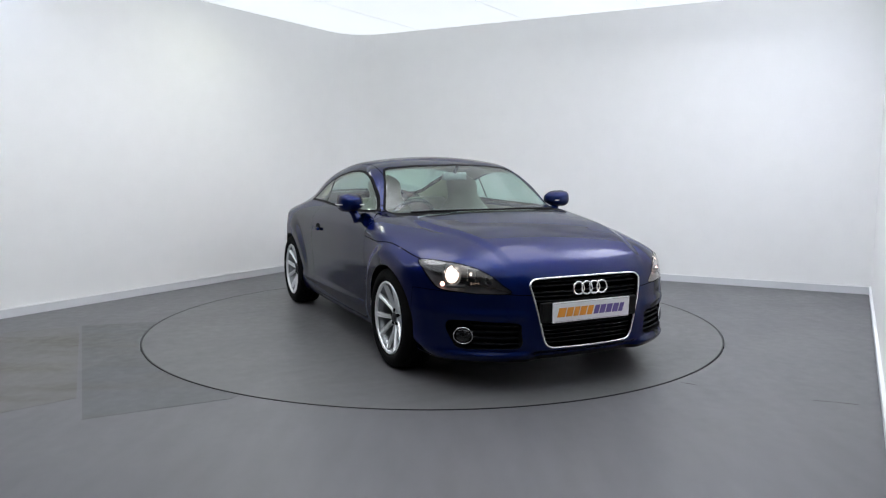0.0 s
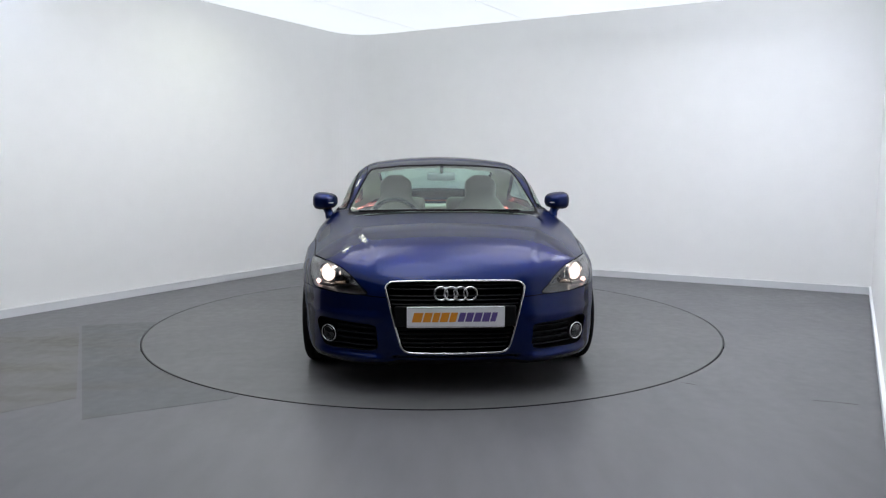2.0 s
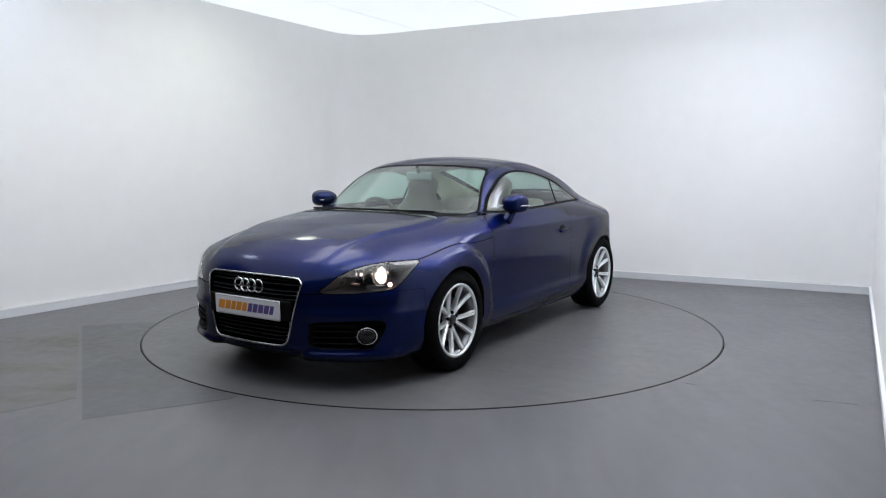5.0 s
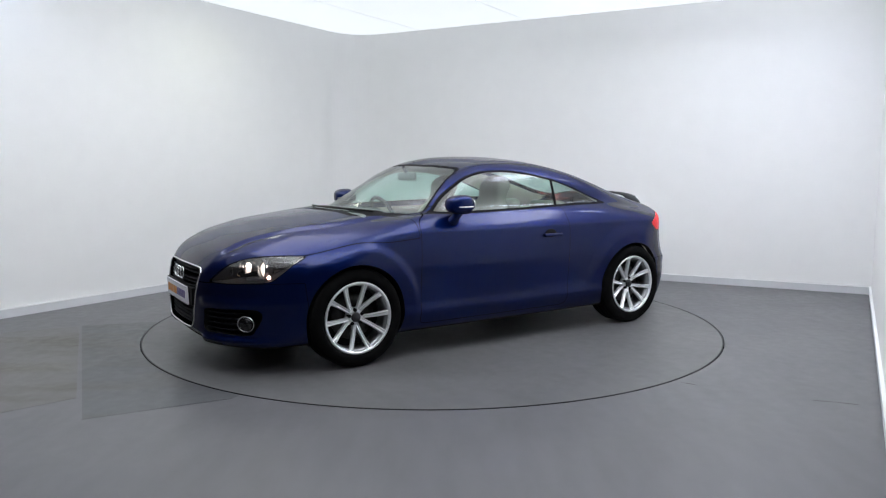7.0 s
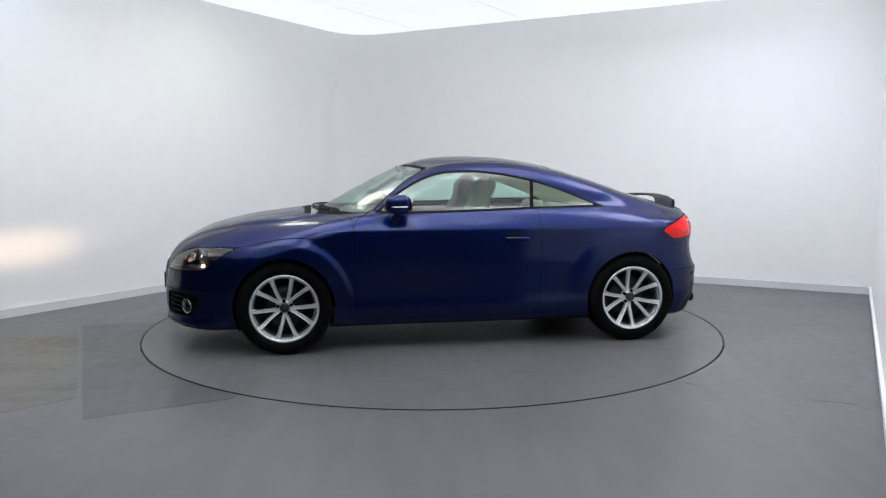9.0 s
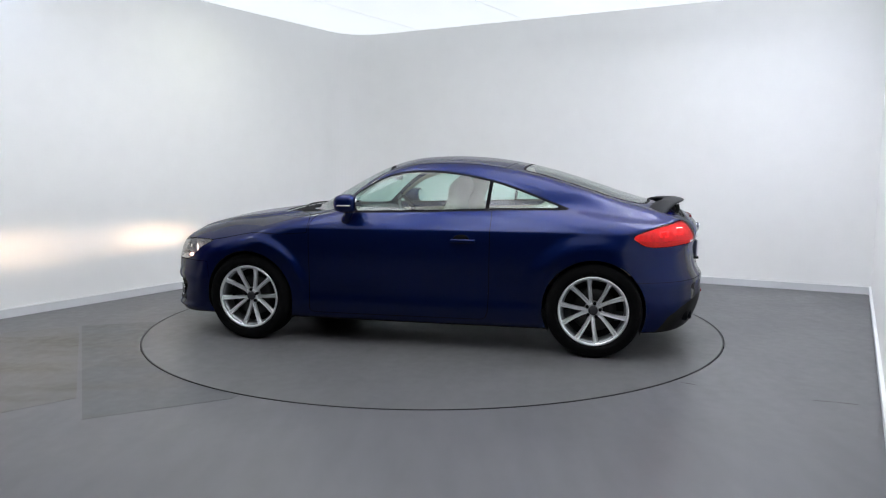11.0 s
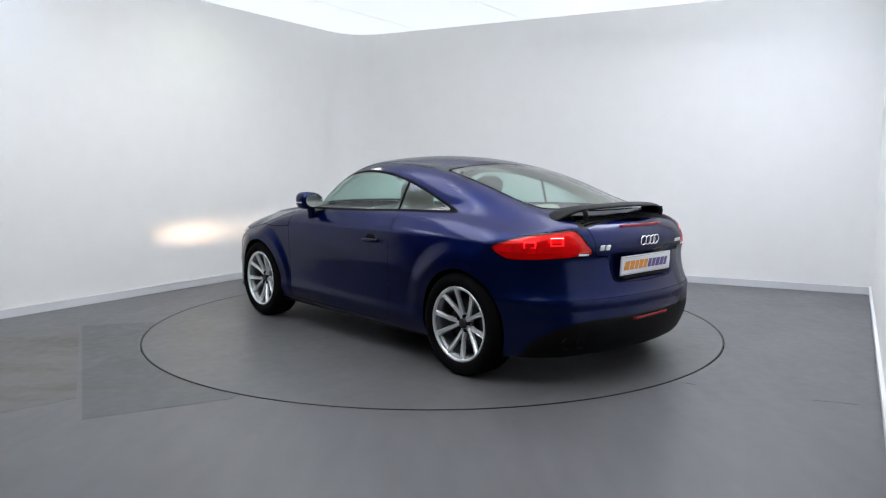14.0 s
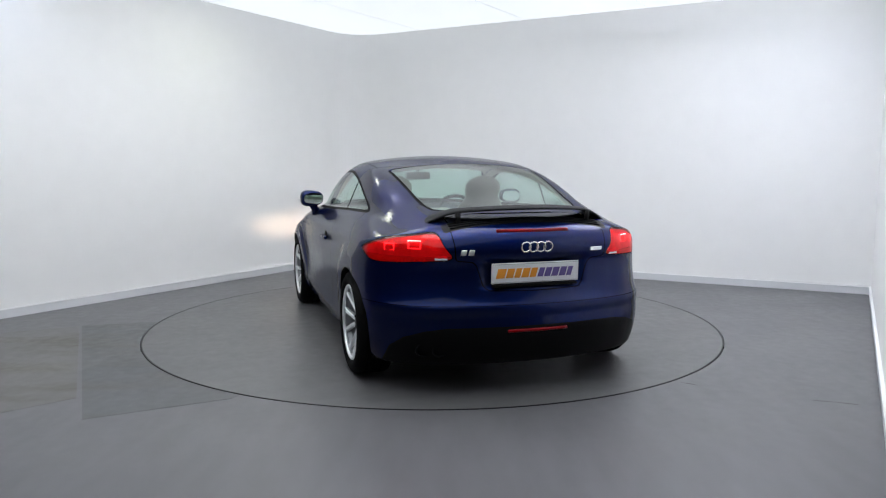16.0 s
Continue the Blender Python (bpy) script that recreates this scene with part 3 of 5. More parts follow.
HEAD = rounded([(-1.553 * SA + 0.831 * CA, 0.716), (-1.681 * SA + 0.774 * CA, 0.722), (-1.806 * SA + 0.701 * CA, 0.716), (-1.897 * SA + 0.625 * CA, 0.691), (-1.965 * SA + 0.562 * CA, 0.648),
                (-1.998 * SA + 0.523 * CA, 0.608), (-2.028 * SA + 0.482 * CA, 0.561), (-1.945 * SA + 0.631 * CA, 0.557), (-1.872 * SA + 0.715 * CA, 0.563), (-1.770 * SA + 0.80 * CA, 0.573),
                (-1.70 * SA + 0.823 * CA, 0.615), (-1.62 * SA + 0.836 * CA, 0.675)], 4)
TAIL = rounded([(-1.47 * SA + 0.868 * CA, 0.803), (-1.553 * SA + 0.832 * CA, 0.842), (-1.652 * SA + 0.751 * CA, 0.874), (-1.752 * SA + 0.631 * CA, 0.893), (-1.81 * SA + 0.535 * CA, 0.898),
                (-1.86 * SA + 0.50 * CA, 0.832), (-1.885 * SA + 0.470 * CA, 0.758), (-1.807 * SA + 0.637 * CA, 0.743), (-1.69 * SA + 0.77 * CA, 0.735), (-1.585 * SA + 0.837 * CA, 0.736),
                (-1.52 * SA + 0.860 * CA, 0.762)], 4)
FOG = rounded([(0.445, 0.392), (0.58, 0.402), (0.70, 0.408), (0.765, 0.402), (0.778, 0.36), (0.755, 0.29), (0.722, 0.248), (0.58, 0.250), (0.46, 0.252), (0.425, 0.275), (0.43, 0.34)], 4)
DOOR = np.array([(0.768, 0.24), (0.764, 0.30), (0.762, 0.60), (0.762, 0.80), (0.760, 0.858), (0.748, 0.888), (0.722, 0.912), (0.66, 0.94), (0.58, 0.985), (-0.50, 0.99), (-0.535, 0.965), (-0.545, 0.93),
                 (-0.545, 0.844), (-0.540, 0.45), (-0.532, 0.28), (-0.515, 0.236), (-0.48, 0.222), (0.72, 0.218), (0.755, 0.225)])
LID = np.array(both([(0, 0.99), (0.44, 0.99), (0.462, 0.90), (0.452, 0.762), (0.44, 0.748), (0.36, 0.742), (0.335, 0.72), (0.30, 0.61), (0.272, 0.585), (0, 0.578)]))
DIFF = np.array(both([(0, 0.392), (0.50, 0.390), (0.62, 0.372), (0.72, 0.335), (0.78, 0.275), (0.80, 0.19), (0.80, 0.05), (0, 0.05)]))
bonnet_low = spline([(0.5, 0.80), (0.76, 0.792), (1.0, 0.777), (1.2, 0.781), (1.31, 0.764), (1.46, 0.735), (1.57, 0.718), (1.75, 0.69), (1.9, 0.62), (2.0, 0.562), (2.03, 0.555), (2.3, 0.55)])
bonnet_back = spline([(0, 1.12), (0.3, 1.09), (0.55, 1.005), (0.69, 0.85), (0.78, 0.785), (0.9, 0.772)])

sh = Shell()
BODY = lambda l: l == "body"
for wx in (WHEEL_F, WHEEL_R):
    sh.cut(lambda c, l: BODY(l) & (c[:, 1] > 0.45) & (c[:, 2] < 0.75), lambda p, wx=wx: np.hypot(p[:, 0] - wx, p[:, 2] - WHEEL_Z) - ARCH_R, "hole")
sh.cut(lambda c, l: BODY(l), lambda p: p[:, 2] - 0.178, "underbody")
sh.cut(lambda c, l: BODY(l) & (c[:, 0] < -1.5), lambda p: sdist(DIFF, front(p)), "diffuser")
sh.cut(lambda c, l: BODY(l) & (c[:, 0] > 0.05) & (c[:, 0] < 1.05) & (c[:, 2] > 0.9), lambda p: np.maximum(sdist(SCREEN, front(p)), 0.935 - p[:, 2] + 0.02 - 0.35 * np.maximum(p[:, 0] - 0.98, 0) - 0.06 * p[:, 1] ** 2) + 0.009, "windscreen")
sh.cut(lambda c, l: BODY(l) & (c[:, 0] > 0.05) & (c[:, 0] < 1.10) & (c[:, 2] > 0.9) & (c[:, 1] < 0.72), lambda p: np.maximum(sdist(SCREEN, front(p)) - 0.004, 0.93 - p[:, 2]), "screen_seal")
SIDE_T = lambda c, l: BODY(l) & (c[:, 1] > 0.4) & (c[:, 2] > 0.88) & (c[:, 0] < 0.75) & (c[:, 0] > -1.2)
sh.cut(SIDE_T, lambda p: sdist(DLO, side(p)) + 0.010, "door_window")
sh.cut(SIDE_T, lambda p: sdist(DLO, side(p)) - 0.005, "side_seal")
pil = lambda p: p[:, 0] + 0.515 + (p[:, 2] - 1.06) * 0.10
sh.cut(lambda c, l: l == "door_window", lambda p: pil(p) + 0.013, "quarter_window")
sh.cut(lambda c, l: l == "door_window", lambda p: pil(p) - 0.013, "side_seal")
REAR_T = lambda c, l: BODY(l) & (c[:, 0] < -0.5) & (c[:, 2] > 0.93)
sh.cut(REAR_T, lambda p: sdist(REAR_W, above(p)) + 0.016, "rear_window")
sh.cut(REAR_T, lambda p: sdist(REAR_W, above(p)) - 0.003, "rear_seal")
sh.cut(lambda c, l: BODY(l) & (c[:, 0] > 1.9), lambda p: sdist(GRILLE, front(p)), "hole")
sh.panel(lambda c, l: BODY(l) & (c[:, 0] > 1.35) & (c[:, 1] > 0.3) & (c[:, 2] > 0.45) & (c[:, 2] < 0.8), lambda p: sdist(HEAD, front_q(p)), "headlight")
sh.panel(lambda c, l: BODY(l) & (c[:, 0] < -1.35) & (c[:, 1] > 0.3) & (c[:, 2] > 0.6), lambda p: sdist(TAIL, rear_q(p)), "tail_light", 0.004)
sh.cut(lambda c, l: l == "tail_light", lambda p: p[:, 2] - 0.770 - 0.10 * np.maximum(p[:, 1] - 0.80, 0), "tail_strip")
sh.cut(lambda c, l: BODY(l) & (c[:, 0] > 1.6) & (c[:, 2] < 0.5), lambda p: sdist(FOG, front(p)), "hole")
# bonnet, cowl, roof joint, boot lid, spoiler bay, doors, bumpers
sh.cut(lambda c, l: BODY(l) & (c[:, 0] > 0.62) & (c[:, 0] < 1.2) & (c[:, 1] < 0.70) & (c[:, 2] > 0.88) & (c[:, 2] < 0.975),
       lambda p: np.maximum(p[:, 0] - bonnet_back(p[:, 1]), p[:, 1] - 0.685), "cowl")
sh.panel(lambda c, l: BODY(l) & (c[:, 0] > 0.7) & (c[:, 2] > 0.5), lambda p: np.maximum(bonnet_low(p[:, 0]) - p[:, 2], bonnet_back(p[:, 1]) - p[:, 0]), "bonnet", 0.005)
sh.panel(lambda c, l: BODY(l) & (c[:, 1] > 0.6) & (c[:, 2] < 1.0), lambda p: sdist(DOOR, side(p)), "door", 0.0045)
roofj = lambda p: p[:, 0] + 0.655 - 0.15 * p[:, 1] ** 2
ROOF_T = lambda c, l: BODY(l) & (c[:, 2] > 1.1) & (c[:, 1] < 0.585)
sh.panel(lambda c, l: ROOF_T(c, l) & (c[:, 0] > -0.75), lambda p: np.maximum(-roofj(p), p[:, 1] - 0.575), "roof", 0.005)
sh.cut(lambda c, l: BODY(l) & (c[:, 0] < -1.55) & (c[:, 2] > 0.88), lambda p: np.maximum(np.maximum(p[:, 0] + 1.762, -1.838 - p[:, 0]), p[:, 1] - 0.50), "spoiler_bay")
sh.panel(lambda c, l: BODY(l) & (c[:, 0] < -1.5) & (c[:, 2] > 0.5), lambda p: np.maximum(sdist(LID, front(p)), p[:, 0] + 1.665), "boot_lid", 0.006)
sh.panel(lambda c, l: BODY(l) & (c[:, 0] < -1.4) & (c[:, 2] < 0.7), lambda p: np.maximum(p[:, 2] - 0.508, p[:, 0] + 1.45), "rear_bumper", 0.003)
bump_edge = lambda p: np.maximum(np.maximum(1.575 + (p[:, 2] - 0.55) * 0.12 - p[:, 0], p[:, 2] - 0.562), -1)
sh.cut(lambda c, l: BODY(l) & (c[:, 0] > 1.7) & (c[:, 2] < 0.3), lambda p: np.maximum(p[:, 2] - 0.194 + 0.05 * np.maximum(p[:, 1] - 0.30, 0), p[:, 1] - 0.50), "air_dam")
sh.panel(lambda c, l: BODY(l) & (c[:, 0] > 1.45) & (c[:, 2] < 0.75), bump_edge, "front_bumper", 0.003)


def piece(name, V, T, N, material, parent, label=""):
    """A mesh of its own from part of the skin, with the skin's true normals."""
    me = bpy.data.meshes.new(name)
    me.from_pydata(V.tolist(), [], T.tolist())
    me.materials.append(material)
    me.polygons.foreach_set("use_smooth", [True] * len(me.polygons))
    me.normals_split_custom_set_from_vertices(N.tolist())
    ob = new(name, me)
    ob.parent = parent
    if label:
        ob["label"] = label
    return ob


def take(names, offset=0.0, mirror=0, thick=0.0):
    """The skin's faces of those names. mirror 0: both halves in one, 1: y > 0, -1: y < 0."""
    t = sh.T[np.isin(sh.L, names)]
    used, inv = np.unique(t, return_inverse=True)
    v = sh.V[used]
    t = inv.reshape(-1, 3)
    n = grad(v)
    flat = v[:, 1] == 0
    n[flat, 1] = 0
    v = v + n * offset
    if mirror >= 0:
        V1, T1, N1 = v, t, n
    mv, mn, mt = v * [1, -1, 1], n * [1, -1, 1], t[:, ::-1]
    if mirror == 1:
        return V1, T1, N1
    if mirror == -1:
        return mv, mt, mn
    remap = np.where(flat, np.arange(len(v)), 0)
    rest = np.where(~flat)[0]
    remap[rest] = len(v) + np.arange(len(rest))
    return np.concatenate([v, mv[rest]]), np.concatenate([t, remap[mt]]), np.concatenate([n, mn[rest]])


car = tagged(new("car"), "dark metallic blue two-door coupe with raised rear spoiler on turntable", "car")
for name, material, label in (("body", M_PAINT, ""), ("bonnet", M_PAINT, ""), ("roof", M_PAINT, ""), ("boot_lid", M_PAINT, ""), ("front_bumper", M_PAINT, ""),
                              ("rear_bumper", M_PAINT, ""), ("diffuser", M_BLACK, "black plastic rear valance"), ("underbody", M_BLACK, "black underbody"), ("air_dam", M_BLACK, "black lip under the front bumper"),
                              ("windscreen", M_GLASS, "clear windscreen glass"), ("screen_seal", M_SEAL, "black windscreen seal"), ("rear_window", M_GLASS, "tinted rear window glass"),
                              ("rear_seal", M_SEAL, "black rear window seal"), ("cowl", M_BLACK, "black plastic cowl"), ("spoiler_bay", M_BLACK, "black recess under the spoiler")):
    piece(name, *take([name]), material, car, label)
piece("panel_joint", *take(["gap"], -0.0001), M_DARK, car, "dark panel joint")
door_parts = {}
for sgn in (1, -1):
    dr = piece("door", *take(["door"], mirror=sgn), M_PAINT, car)
    door_parts[sgn] = dr
    piece("door_window", *take(["door_window"], mirror=sgn), M_GLASS, dr, "tinted side window glass")
    piece("quarter_window", *take(["quarter_window"], mirror=sgn), M_GLASS, car, "tinted quarter window glass")
    piece("side_window_seal", *take(["side_seal"], mirror=sgn), M_SEAL, car, "black window surround")
# the cabin's lining inside roof, pillars and doors
lin_v, lin_t, lin_n = take(["body", "roof"], -0.028)
keep = (lin_v[lin_t].mean(1)[:, 2] > 0.96) & (lin_v[lin_t].mean(1)[:, 0] < 0.75) & (lin_v[lin_t].mean(1)[:, 0] > -1.5)
piece("headliner", lin_v, lin_t[keep][:, ::-1], -lin_n, M_TRIMIN, car, "beige cabin lining")
for sgn in (1, -1):
    lv, lt, ln = take(["door", "body"], -0.05, mirror=sgn)
    cm = lv[lt].mean(1)
    k = (cm[:, 2] < 0.925) & (cm[:, 2] > 0.3) & (cm[:, 0] < 0.76) & (cm[:, 0] > -0.62) & (np.abs(cm[:, 1]) > 0.6)
    piece("door_card", lv, lt[k][:, ::-1], -ln, M_TRIMIN, car, "beige inner door panel")


# ---- small builders on the car ----
def root_along(p0, d, a=0.0, b=1.0):
    p0, d = np.array(p0, float), np.array(d, float)
    s = np.linspace(a, b, 400)
    p = p0 + s[:, None] * d
    v = skin(p[:, 0], np.abs(p[:, 1]), p[:, 2])
    i = np.where(v < 0)[0]
    return p[i[0]] if len(i) else p[-1]


def front_pt(y, z):
    return root_along((2.4, y, z), (-1, 0, 0), 0, 1.2)


def rear_pt(y, z):
    return root_along((-2.4, y, z), (1, 0, 0), 0, 1.2)


def tube(bm, pts, r, closed=False, seg=8, flat=1.0):
    pts = [Vector(p) for p in pts]
    n = len(pts)
    rings = []
    for i in range(n):
        a = pts[(i - 1) % n] if closed or i else pts[0]
        b = pts[(i + 1) % n] if closed or i < n - 1 else pts[-1]
        d = (b - a).normalized()
        up = Vector((1, 0, 0)) if abs(d.x) < 0.8 else Vector((0, 0, 1))
        s = d.cross(up).normalized()
        u = s.cross(d).normalized()
        rr = r[i] if isinstance(r, (list, tuple)) else r
        rings.append([bm.verts.new(pts[i] + s * math.cos(2 * math.pi * k / seg) * rr + u * math.sin(2 * math.pi * k / seg) * rr * flat) for k in range(seg)])
    for i in range(n if closed else n - 1):
        q = rings[(i + 1) % n]
        for k in range(seg):
            bm.faces.new((rings[i][k], rings[i][(k + 1) % seg], q[(k + 1) % seg], q[k]))
    if not closed:
        bm.faces.new(rings[0][::-1])
        bm.faces.new(rings[-1])
    bmesh.ops.recalc_face_normals(bm, faces=bm.faces)
    return bm


def lathe(bm, prof, seg=64, axis="y", closed=False):
    """Turns (radius, along) points round an axis through the origin."""
    rings = []
    for r, a in prof:
        ring = []
        for k in range(seg):
            t = 2 * math.pi * k / seg
            c, s = r * math.cos(t), r * math.sin(t)
            ring.append(bm.verts.new({"y": (c, a, s), "x": (a, c, s), "z": (c, s, a)}[axis]))
        rings.append(ring)
    m = len(rings)
    for i in range(m if closed else m - 1):
        p, q = rings[i], rings[(i + 1) % m]
        for k in range(seg):
            bm.faces.new((p[k], p[(k + 1) % seg], q[(k + 1) % seg], q[k]))
    if not closed:
        for ring in (rings[0], rings[-1]):
            if (ring[0].co - ring[seg // 2].co).length > 1e-4:
                bm.faces.new(ring)
    bmesh.ops.recalc_face_normals(bm, faces=bm.faces)
    return bm


def move(bm, m):
    bmesh.ops.transform(bm, matrix=m, verts=bm.verts)
    return bm


def rbox(bm, x0, x1, y0, y1, z0, z1, r=0.004, seg=2):
    b2 = bmesh.new()
    box(b2, x0, x1, y0, y1, z0, z1)
    bmesh.ops.recalc_face_normals(b2, faces=b2.faces)
    bmesh.ops.bevel(b2, geom=b2.edges[:] + b2.verts[:], offset=r, segments=seg, affect="EDGES", profile=0.5)
    me = bpy.data.meshes.new("tmp")
    b2.to_mesh(me)
    b2.free()
    bm.from_mesh(me)
    bpy.data.meshes.remove(me)
    return bm


# ---- wheels ----
def make_wheel(cx, cy, spin):
    s = 1 if cy > 0 else -1
    bm = bmesh.new()
    lathe(bm, [(0.222, 0.090), (0.226, 0.084), (0.218, 0.060), (0.205, 0.0), (0.205, -0.10), (0.228, -0.11), (0.222, -0.105), (0.198, -0.095), (0.198, 0.05),
               (0.205, 0.082)], 72, closed=True)
    place = pose(cx, cy, WHEEL_Z, 0, 0, 0 if s > 0 else 180) @ pose(0, 0, 0, 0, spin, 0)
    wheel = part("wheel", bm, M_RIM, car, "silver ten-spoke alloy wheel", smooth=True)
    wheel.matrix_basis = place
    bm = bmesh.new()
    lathe(bm, [(0.212, 0.094), (0.216, 0.102), (0.224, 0.105), (0.230, 0.102), (0.231, 0.094), (0.224, 0.088), (0.214, 0.086)], 72, closed=True)
    part("rim_lip", bm, M_ALLOY, wheel, "bright silver rim edge", smooth=True)
    bm = bmesh.new()
    R = 0.315
    prof = [(0.226, 0.088), (0.233, 0.103), (0.258, 0.113), (0.285, 0.110), (0.302, 0.100), (0.311, 0.086), (R, 0.070)]
    for a in (0.045, 0.0, -0.045):
        prof += [(R, a + 0.012), (R - 0.006, a + 0.009), (R - 0.006, a + 0.001), (R, a - 0.002)]
    prof += [(R, -0.070), (0.305, -0.098), (0.28, -0.112), (0.245, -0.105), (0.226, -0.09), (0.205, -0.09), (0.205, 0.08)]
    lathe(bm, prof, 72, closed=True)
    part("tyre", bm, M_TYRE, wheel, "black rubber tyre", smooth=True)
    bm = bmesh.new()
    lathe(bm, [(0.0, 0.066), (0.028, 0.066), (0.031, 0.062), (0.031, 0.03), (0.0, 0.03)], 24)
    part("hub_cap", bm, M_ALLOYD, wheel, "grey centre cap", smooth=True)
    bm = bmesh.new()
    lathe(bm, [(0.028, 0.056), (0.044, 0.054), (0.056, 0.045), (0.060, 0.018), (0.028, 0.016)], 40, closed=True)
    part("hub", bm, M_ALLOY, wheel, smooth=True)
    bm = bmesh.new()
    lathe(bm, [(0.15, -0.012), (0.15, 0.004), (0.09, 0.006), (0.0, 0.006)], 40)
    part("brake_disc", bm, M_DISC, wheel, "grey steel brake disc", smooth=True)
    bm = bmesh.new()
    lathe(bm, [(0.207, -0.02), (0.19, -0.024), (0.0, -0.026)], 40)
    part("brake_shield", bm, M_BLACK, wheel, "dark backing plate")
    spoke_me = {}
    for k in range(10):
        hand = 1 if k % 2 else -1
        if hand not in spoke_me:
            bm = bmesh.new()
            secs = []
            for r, w, yo, hgt, a in ((0.040, 0.0120, 0.052, 0.022, 9), (0.075, 0.0112, 0.060, 0.024, 11.5), (0.12, 0.0116, 0.072, 0.024, 14.0), (0.17, 0.0128, 0.085, 0.022, 16.0),
                                     (0.203, 0.0150, 0.094, 0.018, 17.2), (0.217, 0.0185, 0.098, 0.014, 17.8)):
                cc, sn = math.cos(radians(a * hand)), math.sin(radians(a * hand))
                sec = []
                for q, dy in ((-1.2, -hgt), (-1.0, -0.007), (-0.70, -0.001), (-0.22, -0.003), (0.0, -0.0085), (0.22, -0.003), (0.70, -0.001), (1.0, -0.007), (1.2, -hgt)):
                    t = q * w
                    sec.append(bm.verts.new((r * cc - t * sn, yo + dy, r * sn + t * cc)))
                secs.append(sec)
            m = len(secs[0])
            for a, b in zip(secs, secs[1:]):
                for i in range(m):
                    bm.faces.new((a[i], a[(i + 1) % m], b[(i + 1) % m], b[i]))
            bm.faces.new(secs[0])
            bm.faces.new(secs[-1][::-1])
            bmesh.ops.recalc_face_normals(bm, faces=bm.faces)
            ob = part("spoke", bm, M_ALLOY, wheel)
            spoke_me[hand] = ob.data
        else:
            ob = new("spoke", spoke_me[hand])
            ob.parent = wheel
        ob.matrix_basis = pose(0, 0, 0, 0, 72 * (k // 2) + 90, 0)
    bolt_me = None
    for k in range(5):
        if bolt_me is None:
            bm = bmesh.new()
            lathe(bm, [(0.0, 0.058), (0.011, 0.058), (0.013, 0.03), (0.0, 0.03)], 10)
            move(bm, pose(0.045, 0.004, 0))
            ob = part("wheel_bolt", bm, M_BLACK, wheel)
            bolt_me = ob.data
        else:
            ob = new("wheel_bolt", bolt_me)
            ob.parent = wheel
        ob.matrix_basis = pose(0, 0, 0, 0, 72 * k + 126, 0)
    # dark liner of the arch
    bm = bmesh.new()
    n = 40
    prev = None
    for i in range(n + 1):
        a = radians(-28 + 236 * i / n)
        x, z = cx + ARCH_R * 1.003 * math.cos(a), WHEEL_Z + ARCH_R * 1.003 * math.sin(a)
        ypt = root_along((x, 1.3, max(z, 0.18)), (0, -1, 0), 0, 0.8)[1]
        row = [bm.verts.new((x, s * ypt, z)), bm.verts.new((x, s * (ypt - 0.02), z)), bm.verts.new((x, s * 0.50, z))]
        if prev:
            for k in range(2):
                bm.faces.new((prev[k], row[k], row[k + 1], prev[k + 1]))
        prev = row
    bmesh.ops.recalc_face_normals(bm, faces=bm.faces)
    part("wheel_arch_liner", bm, M_BLACK, car, "black wheel arch lining", smooth=True)
    bm = bmesh.new()
    box(bm, cx - 0.36, cx + 0.36, min(s * 0.49, s * 0.50), max(s * 0.49, s * 0.50), 0.14, 0.72)
    part("inner_arch", bm, M_BLACK, car, "black inner wheel arch")


for cx, spin in ((WHEEL_F, 4), (WHEEL_R, -11)):
    for cy in (0.802, -0.802):
        make_wheel(cx, cy, spin)

# ---- grille, plates, badges ----
bm = bmesh.new()
tube(bm, [front_pt(y, z) + [0.004, 0, 0] for y, z in rounded(GRILLE, 3)], 0.0060, closed=True, seg=8)
grille = part("grille", bm, M_CHROME, car, "chrome-framed black front grille", smooth=True)
bm = bmesh.new()
inner = rounded(GRILLE, 3)
outer_v = [bm.verts.new(front_pt(y, z)) for y, z in inner]
inner_v = [bm.verts.new((1.985, y * 0.99, z)) for y, z in inner]
for i in range(len(inner)):
    j = (i + 1) % len(inner)
    bm.faces.new((outer_v[i], outer_v[j], inner_v[j], inner_v[i]))
bm.faces.new(inner_v)
part("grille_recess", bm, M_DARK, grille)


def grille_half_width(z):
    pts = sorted(GRILLE_HALF, key=lambda q: q[1])
    ys = [q[0] for q in pts if q[0] > 0.23]
    zs = [q[1] for q in pts if q[0] > 0.23]
    return float(np.interp(z, zs, ys))


for z in (0.615, 0.594, 0.558, 0.536, 0.512, 0.372, 0.348, 0.324, 0.300, 0.276):
    bm = bmesh.new()
    hw = grille_half_width(z) - 0.012
    prev = None
    for i in range(13):
        y = -hw + 2 * hw * i / 12
        x = front_pt(y, z)[0] - 0.016
        row = [bm.verts.new(c) for c in ((x, y, z + 0.002), (x + 0.003, y, z - 0.002), (x, y, z - 0.006), (x - 0.05, y, z - 0.002))]
        if prev:
            for k in range(4):
                bm.faces.new((prev[k], prev[(k + 1) % 4], row[(k + 1) % 4], row[k]))
        prev = row
    bmesh.ops.recalc_face_normals(bm, faces=bm.faces)
    part("slat", bm, M_GLOSSBLK, grille)
bm = bmesh.new()
rbox(bm, 2.075, 2.102, -0.33, 0.33, 0.392, 0.505, 0.006)
part("plate_holder", bm, M_BLACK, grille)


